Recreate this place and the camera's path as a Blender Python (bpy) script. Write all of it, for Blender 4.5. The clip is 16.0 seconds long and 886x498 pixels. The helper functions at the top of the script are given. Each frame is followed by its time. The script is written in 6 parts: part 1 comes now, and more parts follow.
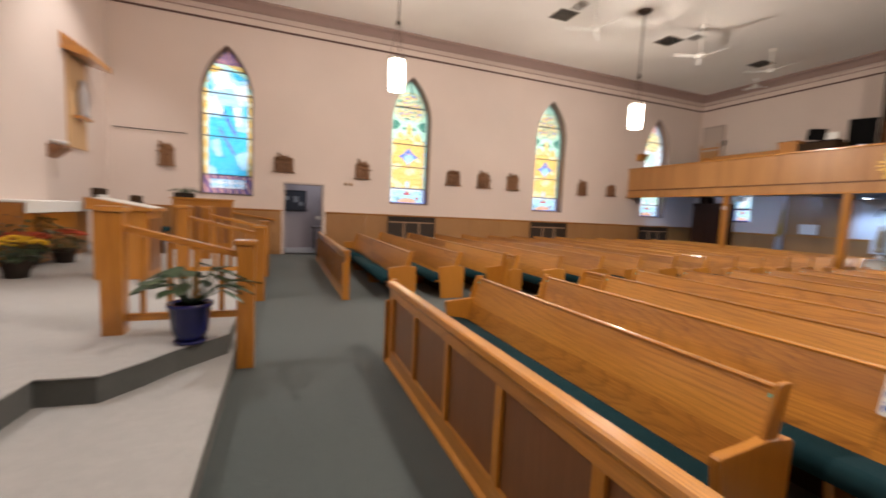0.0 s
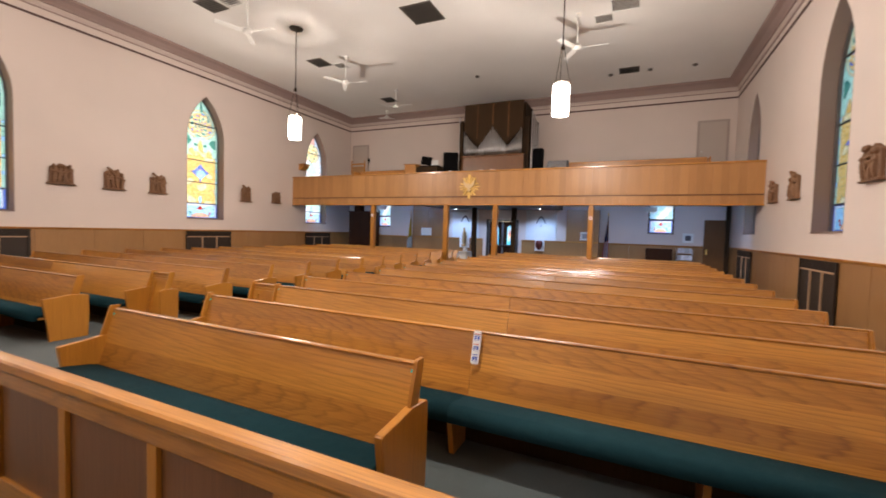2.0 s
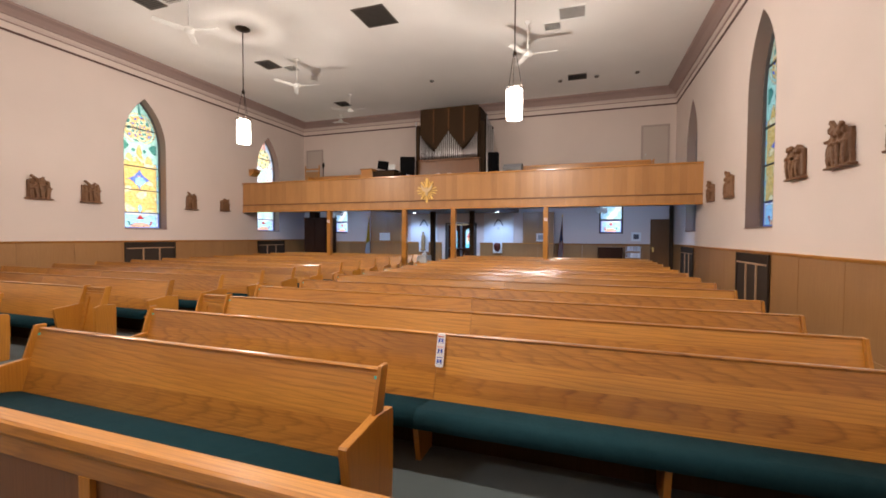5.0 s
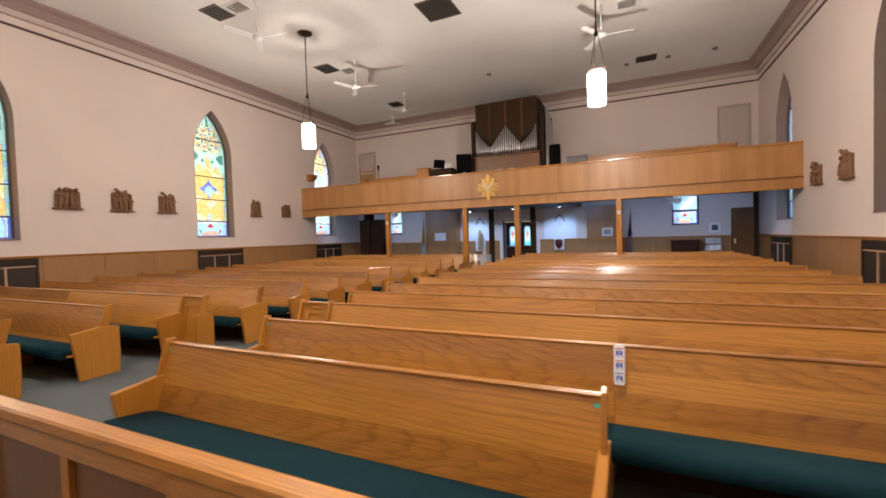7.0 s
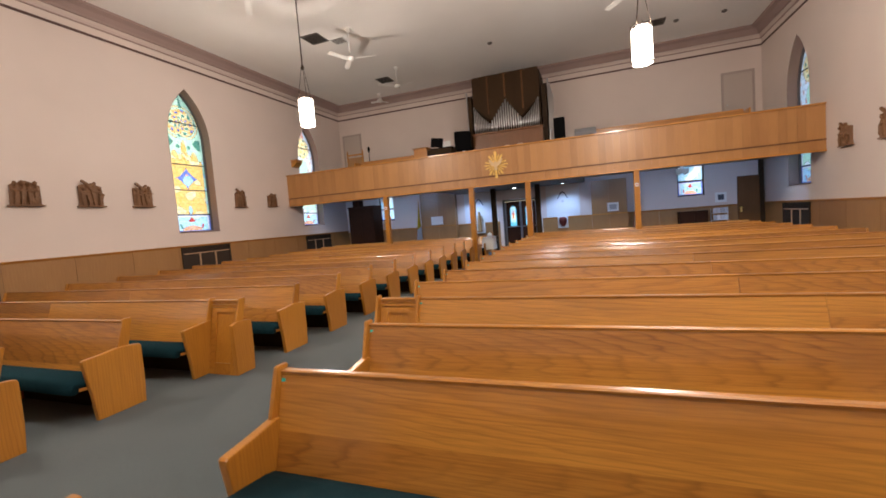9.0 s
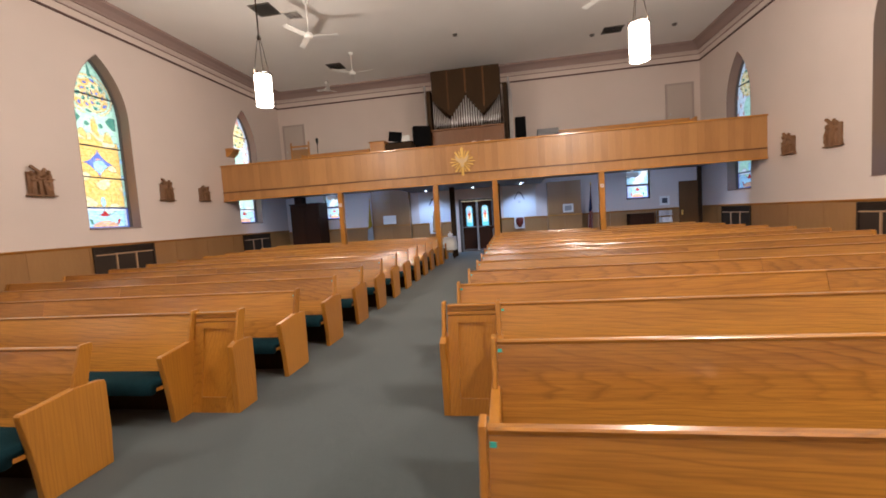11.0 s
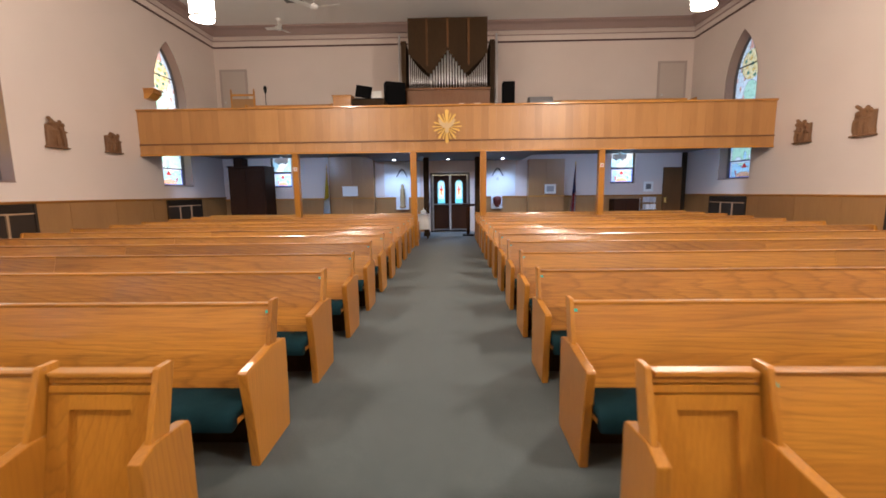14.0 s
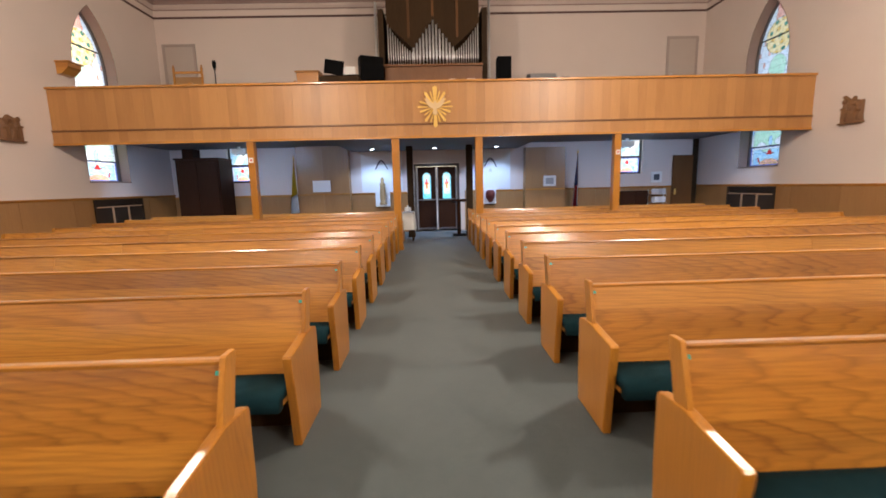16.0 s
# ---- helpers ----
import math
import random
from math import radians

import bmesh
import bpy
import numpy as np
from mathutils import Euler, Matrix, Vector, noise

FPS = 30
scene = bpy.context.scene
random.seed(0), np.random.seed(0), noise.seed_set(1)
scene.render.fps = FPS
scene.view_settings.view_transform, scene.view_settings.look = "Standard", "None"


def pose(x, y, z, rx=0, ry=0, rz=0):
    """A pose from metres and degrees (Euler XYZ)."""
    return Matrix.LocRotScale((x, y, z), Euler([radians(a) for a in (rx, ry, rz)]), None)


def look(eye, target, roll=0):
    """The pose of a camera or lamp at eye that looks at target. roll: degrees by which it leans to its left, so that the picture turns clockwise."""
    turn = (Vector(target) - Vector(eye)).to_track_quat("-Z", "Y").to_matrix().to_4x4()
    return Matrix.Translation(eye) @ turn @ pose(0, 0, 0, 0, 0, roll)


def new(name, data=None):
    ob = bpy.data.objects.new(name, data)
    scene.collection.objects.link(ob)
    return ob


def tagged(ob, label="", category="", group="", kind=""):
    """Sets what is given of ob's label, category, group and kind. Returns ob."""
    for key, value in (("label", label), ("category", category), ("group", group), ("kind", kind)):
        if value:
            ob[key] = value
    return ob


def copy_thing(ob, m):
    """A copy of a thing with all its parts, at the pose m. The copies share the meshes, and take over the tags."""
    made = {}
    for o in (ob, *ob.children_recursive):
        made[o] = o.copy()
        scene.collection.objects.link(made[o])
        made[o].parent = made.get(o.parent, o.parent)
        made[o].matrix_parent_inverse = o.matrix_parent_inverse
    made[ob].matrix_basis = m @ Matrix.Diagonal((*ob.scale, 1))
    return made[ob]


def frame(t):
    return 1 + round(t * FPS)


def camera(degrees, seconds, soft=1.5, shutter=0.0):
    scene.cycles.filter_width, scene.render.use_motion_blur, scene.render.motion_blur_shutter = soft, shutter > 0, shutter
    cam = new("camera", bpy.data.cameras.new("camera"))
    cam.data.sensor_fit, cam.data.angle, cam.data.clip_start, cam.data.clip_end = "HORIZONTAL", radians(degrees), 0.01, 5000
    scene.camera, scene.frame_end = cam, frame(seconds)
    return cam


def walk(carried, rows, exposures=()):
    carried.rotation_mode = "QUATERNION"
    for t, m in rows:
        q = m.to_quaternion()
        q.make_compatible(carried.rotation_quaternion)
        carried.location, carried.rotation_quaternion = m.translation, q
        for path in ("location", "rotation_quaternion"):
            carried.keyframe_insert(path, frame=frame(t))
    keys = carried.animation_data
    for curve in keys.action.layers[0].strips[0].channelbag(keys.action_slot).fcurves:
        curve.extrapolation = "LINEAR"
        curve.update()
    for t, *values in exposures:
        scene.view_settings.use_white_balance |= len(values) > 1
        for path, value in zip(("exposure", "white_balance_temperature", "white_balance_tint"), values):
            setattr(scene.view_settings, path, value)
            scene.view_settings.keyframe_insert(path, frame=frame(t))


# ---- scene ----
cam = camera(94.0, 16.0, soft=1.7, shutter=0.5)
PATH = [
    (0, (0.856, 1.577, 1.455), (1.592, 3.428, 1.279), 2.7),
    (0.5, (0.839, 1.617, 1.466), (2.057, 3.194, 1.294), 2.6),
    (1, (0.848, 1.608, 1.481), (2.392, 2.871, 1.335), 2.4),
    (1.5, (0.874, 1.598, 1.492), (2.593, 2.615, 1.379), 2.1),
    (2, (0.881, 1.586, 1.501), (2.696, 2.421, 1.414), 1.7),
    (2.5, (0.91, 1.577, 1.495), (2.782, 2.274, 1.41), 1.1),
    (3, (0.939, 1.565, 1.49), (2.85, 2.147, 1.402), 0.7),
    (5.5, (0.913, 1.666, 1.47), (2.782, 2.376, 1.426), 0.1),
    (6, (0.946, 1.85, 1.463), (2.782, 2.642, 1.418), -0.2),
    (6.5, (1.028, 2.129, 1.471), (2.852, 2.947, 1.423), -0.9),
    (7, (0.998, 2.518, 1.471), (2.82, 3.342, 1.41), -1.7),
    (7.5, (1.017, 2.861, 1.474), (2.842, 3.675, 1.402), -2.5),
    (8, (1.111, 3.259, 1.473), (2.951, 4.037, 1.374), -3.3),
    (10.5, (1.517, 5.1, 1.411), (3.462, 5.541, 1.267), -4.5),
    (11, (1.655, 5.424, 1.419), (3.623, 5.75, 1.267), -3.8),
    (11.5, (1.754, 5.694, 1.425), (3.731, 5.927, 1.232), -2.9),
    (12, (1.982, 5.875, 1.397), (3.96, 6.057, 1.165), -2.4),
    (12.5, (2.283, 6.061, 1.389), (4.259, 6.188, 1.104), -1.8),
    (13, (2.568, 6.269, 1.401), (4.545, 6.339, 1.102), -1.3),
    (13.5, (2.903, 6.413, 1.389), (4.883, 6.478, 1.111), -1.0),
    (14, (3.282, 6.584, 1.38), (5.263, 6.634, 1.109), -0.7),
    (14.5, (3.669, 6.721, 1.393), (5.651, 6.711, 1.129), -0.4),
    (15, (4.136, 6.76, 1.39), (6.116, 6.734, 1.109), -0.6),
    (15.5, (4.562, 6.836, 1.381), (6.542, 6.77, 1.107), -0.9),
    (16, (5.001, 6.838, 1.382), (6.977, 6.792, 1.081), -1.4),
]
walk(cam, [(t, look(eye, target, roll)) for t, eye, target, roll in PATH], exposures=((0.0, 1.42, 6400, 10), (0.6, 1.38, 6350, 10), (2.5, 1.51, 6220, 10), (6.5, 1.44, 6220, 10), (8.0, 1.37, 6250, 10), (11.0, 1.45, 6350, 10), (12.5, 1.58, 6400, 10), (14.5, 1.72, 6480, 10), (16.0, 1.77, 6600, 10)))

# ---- world, sun, exposure ----
world = bpy.data.worlds.new("sky")
scene.world = world
world.use_nodes = True
wn = world.node_tree
sky = wn.nodes.new("ShaderNodeTexSky")
sky.sky_type = "NISHITA"
sky.sun_disc = False
sky.sun_elevation, sky.sun_rotation = radians(48), radians(49)
sky.dust_density, sky.air_density = 4.0, 1.2
wn.nodes["Background"].inputs["Strength"].default_value = 0.15
wn.links.new(sky.outputs[0], wn.nodes["Background"].inputs["Color"])
sun = new("sun", bpy.data.lights.new("sun", "SUN"))
sun.data.energy, sun.data.angle, sun.data.color = 0.25, radians(6), (1.0, 0.95, 0.88)
sun.matrix_world = look((16, 14, 24), (0, 0, 0))

SPOTS, DOWN_W, LANTERN_W, BULB_W = 42.0, 4.2, 46.0, 122.0

# ---- materials ----


def mat(name, color, rough=0.6, metal=0.0):
    m = bpy.data.materials.new(name)
    m.use_nodes = True
    b = m.node_tree.nodes["Principled BSDF"]
    b.inputs["Base Color"].default_value = (*color, 1)
    b.inputs["Roughness"].default_value, b.inputs["Metallic"].default_value = rough, metal
    return m


def nd(m, kind, **ins):
    n = m.node_tree.nodes.new(kind)
    for k, v in ins.items():
        n.inputs[k.replace("_", " ")].default_value = v
    return n


def ln(m, a, b):
    m.node_tree.links.new(a, b)


def ramp(m, fac, stops):
    r = nd(m, "ShaderNodeValToRGB")
    e = r.color_ramp.elements
    while len(e) < len(stops):
        e.new(0.5)
    for el, (p, c) in zip(e, stops):
        el.position, el.color = p, (*c, 1)
    ln(m, fac, r.inputs[0])
    return r.outputs[0]


def mixc(m, fac, a, b, blend="MIX"):
    n = nd(m, "ShaderNodeMix")
    n.data_type, n.blend_type = "RGBA", blend
    for sock, v in ((n.inputs[0], fac), (n.inputs[6], a), (n.inputs[7], b)):
        if isinstance(v, (int, float)):
            sock.default_value = v
        elif isinstance(v, tuple):
            sock.default_value = (*v, 1)
        else:
            ln(m, v, sock)
    return n.outputs[2]


def coords(m, scale=(1, 1, 1), shuffle=False):
    tc = nd(m, "ShaderNodeTexCoord")
    mp = nd(m, "ShaderNodeMapping", Scale=scale)
    ln(m, tc.outputs["Object"], mp.inputs[0])
    if shuffle:
        oi = nd(m, "ShaderNodeObjectInfo")
        mul = nd(m, "ShaderNodeMath")
        mul.operation = "MULTIPLY"
        mul.inputs[1].default_value = 37.0
        ln(m, oi.outputs["Random"], mul.inputs[0])
        cb = nd(m, "ShaderNodeCombineXYZ")
        for k in range(3):
            ln(m, mul.outputs[0], cb.inputs[k])
        ln(m, cb.outputs[0], mp.inputs["Location"])
    return mp.outputs[0]


def bump(m, height, strength, dist=0.01):
    b = nd(m, "ShaderNodeBump", Strength=strength, Distance=dist)
    ln(m, height, b.inputs["Height"])
    ln(m, b.outputs[0], m.node_tree.nodes["Principled BSDF"].inputs["Normal"])


def noise_tex(m, vec, scale, detail=3.0, rough=0.55, distort=0.0):
    n = nd(m, "ShaderNodeTexNoise", Scale=scale, Detail=detail, Roughness=rough, Distortion=distort)
    ln(m, vec, n.inputs["Vector"])
    return n.outputs["Fac"]


def oak(name, axis, dark, mid, light, rough=0.32, coat=0.35, bands=0.0, coat_rough=0.24, pore=0.6, spec=0.5, wavy=0.0, figure=0.78):
    """Varnished flat-sawn oak with the grain along an axis: arched figure, pores, glued boards and tone by piece."""
    m = mat(name, mid, rough)
    b = m.node_tree.nodes["Principled BSDF"]
    tc, oi = nd(m, "ShaderNodeTexCoord"), nd(m, "ShaderNodeObjectInfo")
    sep = nd(m, "ShaderNodeSeparateXYZ")
    ln(m, tc.outputs["Object"], sep.inputs[0])

    def math_(op, a, c):
        n = nd(m, "ShaderNodeMath")
        n.operation = op
        for sock, v in zip(n.inputs, (a, c)):
            if isinstance(v, (int, float)):
                sock.default_value = v
            else:
                ln(m, v, sock)
        return n.outputs[0]
    cross = sep.outputs[2 if axis != 2 else 1]
    board = math_("FLOOR", math_("MULTIPLY", cross, bands), 0.0) if bands else 0.0
    white = nd(m, "ShaderNodeTexWhiteNoise")
    white.noise_dimensions = "2D"
    key = nd(m, "ShaderNodeCombineXYZ")
    ln(m, math_("MULTIPLY", oi.outputs["Random"], 97.0), key.inputs[0])
    if bands:
        ln(m, board, key.inputs[1])
    ln(m, key.outputs[0], white.inputs["Vector"])
    mp = nd(m, "ShaderNodeMapping", Scale=tuple(0.095 if k == axis else 1.0 for k in range(3)))
    ln(m, tc.outputs["Object"], mp.inputs[0])
    shift = nd(m, "ShaderNodeCombineXYZ")
    for k in range(3):
        ln(m, math_("SUBTRACT", math_("MULTIPLY", white.outputs["Value"], 1.6 if k == axis else -0.9), 0.9 if k == axis else 0.15), shift.inputs[k])
    ln(m, shift.outputs[0], mp.inputs["Location"])
    rings = nd(m, "ShaderNodeTexWave", Scale=19.0, Distortion=5.0, Detail=2.0)
    rings.wave_type, rings.rings_direction, rings.wave_profile = "RINGS", "SPHERICAL", "SAW"
    rings.inputs["Detail Scale"].default_value = 1.1
    ln(m, mp.outputs[0], rings.inputs["Vector"])
    pores = noise_tex(m, coords(m, tuple(3.0 if k == axis else 95.0 for k in range(3)), True), 1.0, 4.0, 0.65)
    cloud = noise_tex(m, coords(m, tuple(0.6 if k == axis else 2.4 for k in range(3)), True), 1.0, 3.0)
    c = ramp(m, rings.outputs["Fac"], [(0.0, tuple(0.5 * p + 0.5 * q for p, q in zip(mid, light))), (0.62, mid), (0.84, tuple((1.0 - figure) * p + figure * q for p, q in zip(mid, dark))), (0.95, mid)])
    patch = noise_tex(m, coords(m, tuple(0.9 if k == axis else 2.6 for k in range(3)), True), 1.3, 2.0)
    c = mixc(m, ramp(m, patch, [(0.46, (0.02, 0.02, 0.02)), (0.62, (0.80, 0.80, 0.80))]), c, mid)
    c = mixc(m, 0.45, c, ramp(m, cloud, [(0.32, dark), (0.47, mid), (0.68, light)]))
    c = mixc(m, ramp(m, pores, [(0.42, (0, 0, 0)), (0.64, (pore, pore, pore))]), c, dark)
    c = mixc(m, 0.34, c, ramp(m, white.outputs["Value"], [(0.0, dark), (0.45, mid), (1.0, light)]))
    ln(m, c, b.inputs["Base Color"])
    b.inputs["Coat Weight"].default_value, b.inputs["Coat Roughness"].default_value = coat, coat_rough
    b.inputs["Specular IOR Level"].default_value = spec
    bump(m, pores, 0.14 * pore, 0.002)
    if wavy:
        ripple = nd(m, "ShaderNodeBump", Strength=wavy, Distance=0.01)
        ln(m, noise_tex(m, coords(m, tuple(2.0 if k == axis else 9.0 for k in range(3)), True), 1.0, 2.0), ripple.inputs["Height"])
        ln(m, ripple.outputs[0], b.inputs["Coat Normal"])
    return m


OAK_D, OAK_M, OAK_L = (0.160, 0.055, 0.009), (0.54, 0.216, 0.029), (0.71, 0.334, 0.052)
OAK_Y = oak("oak_long", 1, OAK_D, OAK_M, OAK_L, 0.36, 1.0, bands=8.0, coat_rough=0.17, pore=0.5, wavy=0.35, figure=1.0)
OAK_Z = oak("oak_upright", 2, (0.24, 0.086, 0.012), (0.49, 0.198, 0.023), (0.58, 0.25, 0.034), pore=0.36, figure=0.95)
OAK_X = oak("oak_across", 0, OAK_D, OAK_M, OAK_L)
OAK_RED = oak("oak_reddish", 2, (0.15, 0.058, 0.02), (0.24, 0.10, 0.036), (0.30, 0.135, 0.05))
BOARD = oak("balcony_board", 2, (0.33, 0.145, 0.040), (0.48, 0.230, 0.072), (0.58, 0.295, 0.10), 0.45, 0.35, coat_rough=0.36, pore=0.35)
WAINS = oak("wainscot_oak", 2, (0.25, 0.12, 0.042), (0.35, 0.18, 0.066), (0.41, 0.22, 0.085), 0.4, 0.15)
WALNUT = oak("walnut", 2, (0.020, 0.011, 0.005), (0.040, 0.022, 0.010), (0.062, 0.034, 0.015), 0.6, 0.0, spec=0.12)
DOORWOOD = oak("dark_door_oak", 2, (0.07, 0.030, 0.010), (0.14, 0.062, 0.021), (0.19, 0.088, 0.032), 0.5, 0.0, spec=0.2)
BROWN = oak("brown_door_wood", 2, (0.022, 0.008, 0.004), (0.042, 0.016, 0.008), (0.058, 0.023, 0.011), 0.6, 0.0, spec=0.08)
CARVED = oak("carved_wood", 2, (0.10, 0.045, 0.018), (0.20, 0.095, 0.040), (0.27, 0.135, 0.06), 0.55, 0.0)


def plaster(name, color):
    m = mat(name, color, 0.75)
    v = coords(m)
    big, fine = noise_tex(m, v, 0.35, 3.0), noise_tex(m, v, 60.0, 3.0)
    lo = tuple(0.93 * c for c in color)
    c = ramp(m, big, [(0.35, lo), (0.65, color)])
    ln(m, c, m.node_tree.nodes["Principled BSDF"].inputs["Base Color"])
    bump(m, fine, 0.08, 0.004)
    return m


WALL = plaster("cream_plaster", (0.74, 0.635, 0.575))
# Brown paint, with the shade of the recess worked into the colour.
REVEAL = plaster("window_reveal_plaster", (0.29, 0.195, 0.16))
CEIL = plaster("ceiling_plaster", (0.87, 0.845, 0.815))
CROWN = plaster("mauve_moulding", (0.36, 0.26, 0.235))
CROWN_L = plaster("pale_moulding", (0.64, 0.53, 0.48))
LINE = plaster("dark_picture_line", (0.11, 0.06, 0.05))
WHITE = plaster("white_paint", (0.80, 0.80, 0.80))


def carpet(name, a, b):
    m = mat(name, a, 0.95)
    v = coords(m)
    big, mid, fine = noise_tex(m, v, 0.9, 4.0), noise_tex(m, v, 14.0, 3.0), noise_tex(m, v, 260.0, 2.0)
    c = mixc(m, 0.5, ramp(m, big, [(0.35, a), (0.65, b)]), ramp(m, mid, [(0.3, a), (0.7, b)]))
    c = mixc(m, 0.35, c, ramp(m, fine, [(0.3, tuple(0.55 * x for x in a)), (0.7, b)]))
    ln(m, c, m.node_tree.nodes["Principled BSDF"].inputs["Base Color"])
    m.node_tree.nodes["Principled BSDF"].inputs["Sheen Weight"].default_value = 0.15
    bump(m, fine, 0.6, 0.006)
    return m


CARPET = carpet("grey_green_carpet", (0.056, 0.075, 0.076), (0.085, 0.107, 0.108))
# Platform treads: bright sanctuary lighting is put into this paler carpet colour.
CARPET_LIT = carpet("spotlit_grey_carpet", (0.34, 0.34, 0.34), (0.44, 0.44, 0.435))
CARPET_K = carpet("dark_riser_carpet", (0.06, 0.065, 0.062), (0.09, 0.095, 0.09))
TEAL = carpet("teal_cushion_cloth", (0.007, 0.030, 0.039), (0.015, 0.050, 0.062))
TEAL.node_tree.nodes["Principled BSDF"].inputs["Sheen Weight"].default_value = 0.0
TEAL.node_tree.nodes["Principled BSDF"].inputs["Specular IOR Level"].default_value = 0.1

BLACK = mat("black_plastic", (0.005, 0.005, 0.0055), 0.6)
BLACK.node_tree.nodes["Principled BSDF"].inputs["Specular IOR Level"].default_value = 0.03
IRON = mat("dark_bronze", (0.05, 0.035, 0.025), 0.4, 0.8)
STEEL = mat("brushed_aluminium", (0.62, 0.62, 0.63), 0.3, 1.0)
DULL = mat("dull_aluminium", (0.20, 0.20, 0.21), 0.5, 0.7)
PIPE = mat("tin_organ_pipe", (0.86, 0.86, 0.87), 0.38, 0.85)
PAPER = mat("white_paper", (0.8, 0.8, 0.78), 0.8)
CLOTH = mat("white_cloth", (0.78, 0.78, 0.76), 0.9)
LEAD = mat("dark_lead", (0.02, 0.02, 0.022), 0.5, 0.3)
FRAME = mat("grey_brown_frame_paint", (0.12, 0.10, 0.095), 0.6)
GOLD = mat("gilded_wood", (0.85, 0.56, 0.15), 0.35, 0.3)
FANWHITE = mat("white_enamel", (0.78, 0.77, 0.74), 0.35)
GRILLE = mat("grey_metal_grille", (0.16, 0.145, 0.13), 0.5, 0.3)
GRILLE_K = mat("dark_grille_metal", (0.02, 0.018, 0.016), 0.5, 0.4)
BLUE = mat("sticker_blue", (0.03, 0.08, 0.45), 0.5)
GREEN = mat("sticker_green", (0.05, 0.52, 0.42), 0.5)
RED = mat("sign_red", (0.6, 0.03, 0.03), 0.5)
CERAMIC = mat("cobalt_glazed_ceramic", (0.008, 0.011, 0.085), 0.18)
LEAF = mat("dark_green_leaf", (0.026, 0.055, 0.022), 0.4)
PETAL_Y = mat("yellow_petal", (0.75, 0.48, 0.02), 0.7)
PETAL_R = mat("rust_petal", (0.45, 0.06, 0.02), 0.7)
TAN = mat("tan_enamelled_metal", (0.42, 0.27, 0.16), 0.5)
LOUVRE = mat("dark_brown_louvre", (0.030, 0.018, 0.011), 0.6)
SOIL = mat("soil", (0.03, 0.02, 0.014), 0.9)
FLAG_R = mat("flag_red", (0.45, 0.03, 0.04), 0.8)
FLAG_B = mat("flag_navy", (0.02, 0.025, 0.10), 0.8)
FLAG_Y = mat("flag_yellow", (0.75, 0.52, 0.03), 0.8)
GLOW = mat("frosted_lamp_glass", (0.9, 0.88, 0.85), 0.5)
gb = GLOW.node_tree.nodes["Principled BSDF"]
gb.inputs["Emission Color"].default_value, gb.inputs["Emission Strength"].default_value = (1.0, 0.86, 0.74, 1), 8.0
GLOW_SOFT = GLOW.copy()
GLOW_SOFT.node_tree.nodes["Principled BSDF"].inputs["Emission Strength"].default_value = 6.5
GLOW_DIM, GLOW_FAINT = GLOW.copy(), GLOW.copy()
GLOW_DIM.node_tree.nodes["Principled BSDF"].inputs["Emission Strength"].default_value = 6.0
GLOW_FAINT.node_tree.nodes["Principled BSDF"].inputs["Emission Strength"].default_value = 5.0
COOL = mat("cool_downlight_lens", (0.9, 0.9, 0.9), 0.5)
cb = COOL.node_tree.nodes["Principled BSDF"]
cb.inputs["Emission Color"].default_value, cb.inputs["Emission Strength"].default_value = (0.82, 0.9, 1.0, 1), 12.0


def stained(name, a, b):
    """Coloured glass: daylight from outside shines through it, with streaks in the colour."""
    m = mat(name, a, 0.2)
    nt = m.node_tree
    v = coords(m)
    c = ramp(m, noise_tex(m, v, 16.0, 4.0, 0.6, 1.2), [(0.34, a), (0.66, b)])
    tr = nd(m, "ShaderNodeBsdfTranslucent")
    ln(m, c, tr.inputs["Color"])
    gl = nd(m, "ShaderNodeBsdfGlossy", Roughness=0.15)
    gl.inputs["Color"].default_value = (0.25, 0.25, 0.25, 1)
    mx = nd(m, "ShaderNodeMixShader", Fac=0.06)
    ln(m, tr.outputs[0], mx.inputs[1])
    ln(m, gl.outputs[0], mx.inputs[2])
    ln(m, mx.outputs[0], nt.nodes["Material Output"].inputs["Surface"])
    return m


SG = {
    "amber": stained("amber_glass", (0.76, 0.42, 0.08), (0.92, 0.68, 0.28)),
    "cream": stained("cream_glass", (0.82, 0.62, 0.24), (0.92, 0.84, 0.58)),
    "mint": stained("mint_glass", (0.38, 0.72, 0.52), (0.66, 0.88, 0.74)),
    "green": stained("green_glass", (0.05, 0.20, 0.15), (0.14, 0.38, 0.28)),
    "sky": stained("sky_blue_glass", (0.26, 0.55, 0.86), (0.55, 0.82, 0.92)),
    "aqua": stained("aqua_glass", (0.03, 0.42, 0.72), (0.16, 0.66, 0.86)),
    "blue": stained("cobalt_glass", (0.07, 0.12, 0.62), (0.26, 0.36, 0.85)),
    "red": stained("ruby_glass", (0.42, 0.02, 0.03), (0.70, 0.08, 0.07)),
    "white": stained("opal_glass", (0.62, 0.74, 0.84), (0.88, 0.90, 0.92)),
    "pink": stained("rose_glass", (0.72, 0.30, 0.24), (0.88, 0.58, 0.48)),
    "plum": stained("plum_glass", (0.10, 0.06, 0.16), (0.30, 0.18, 0.36)),
}

# ---- mesh helpers ----


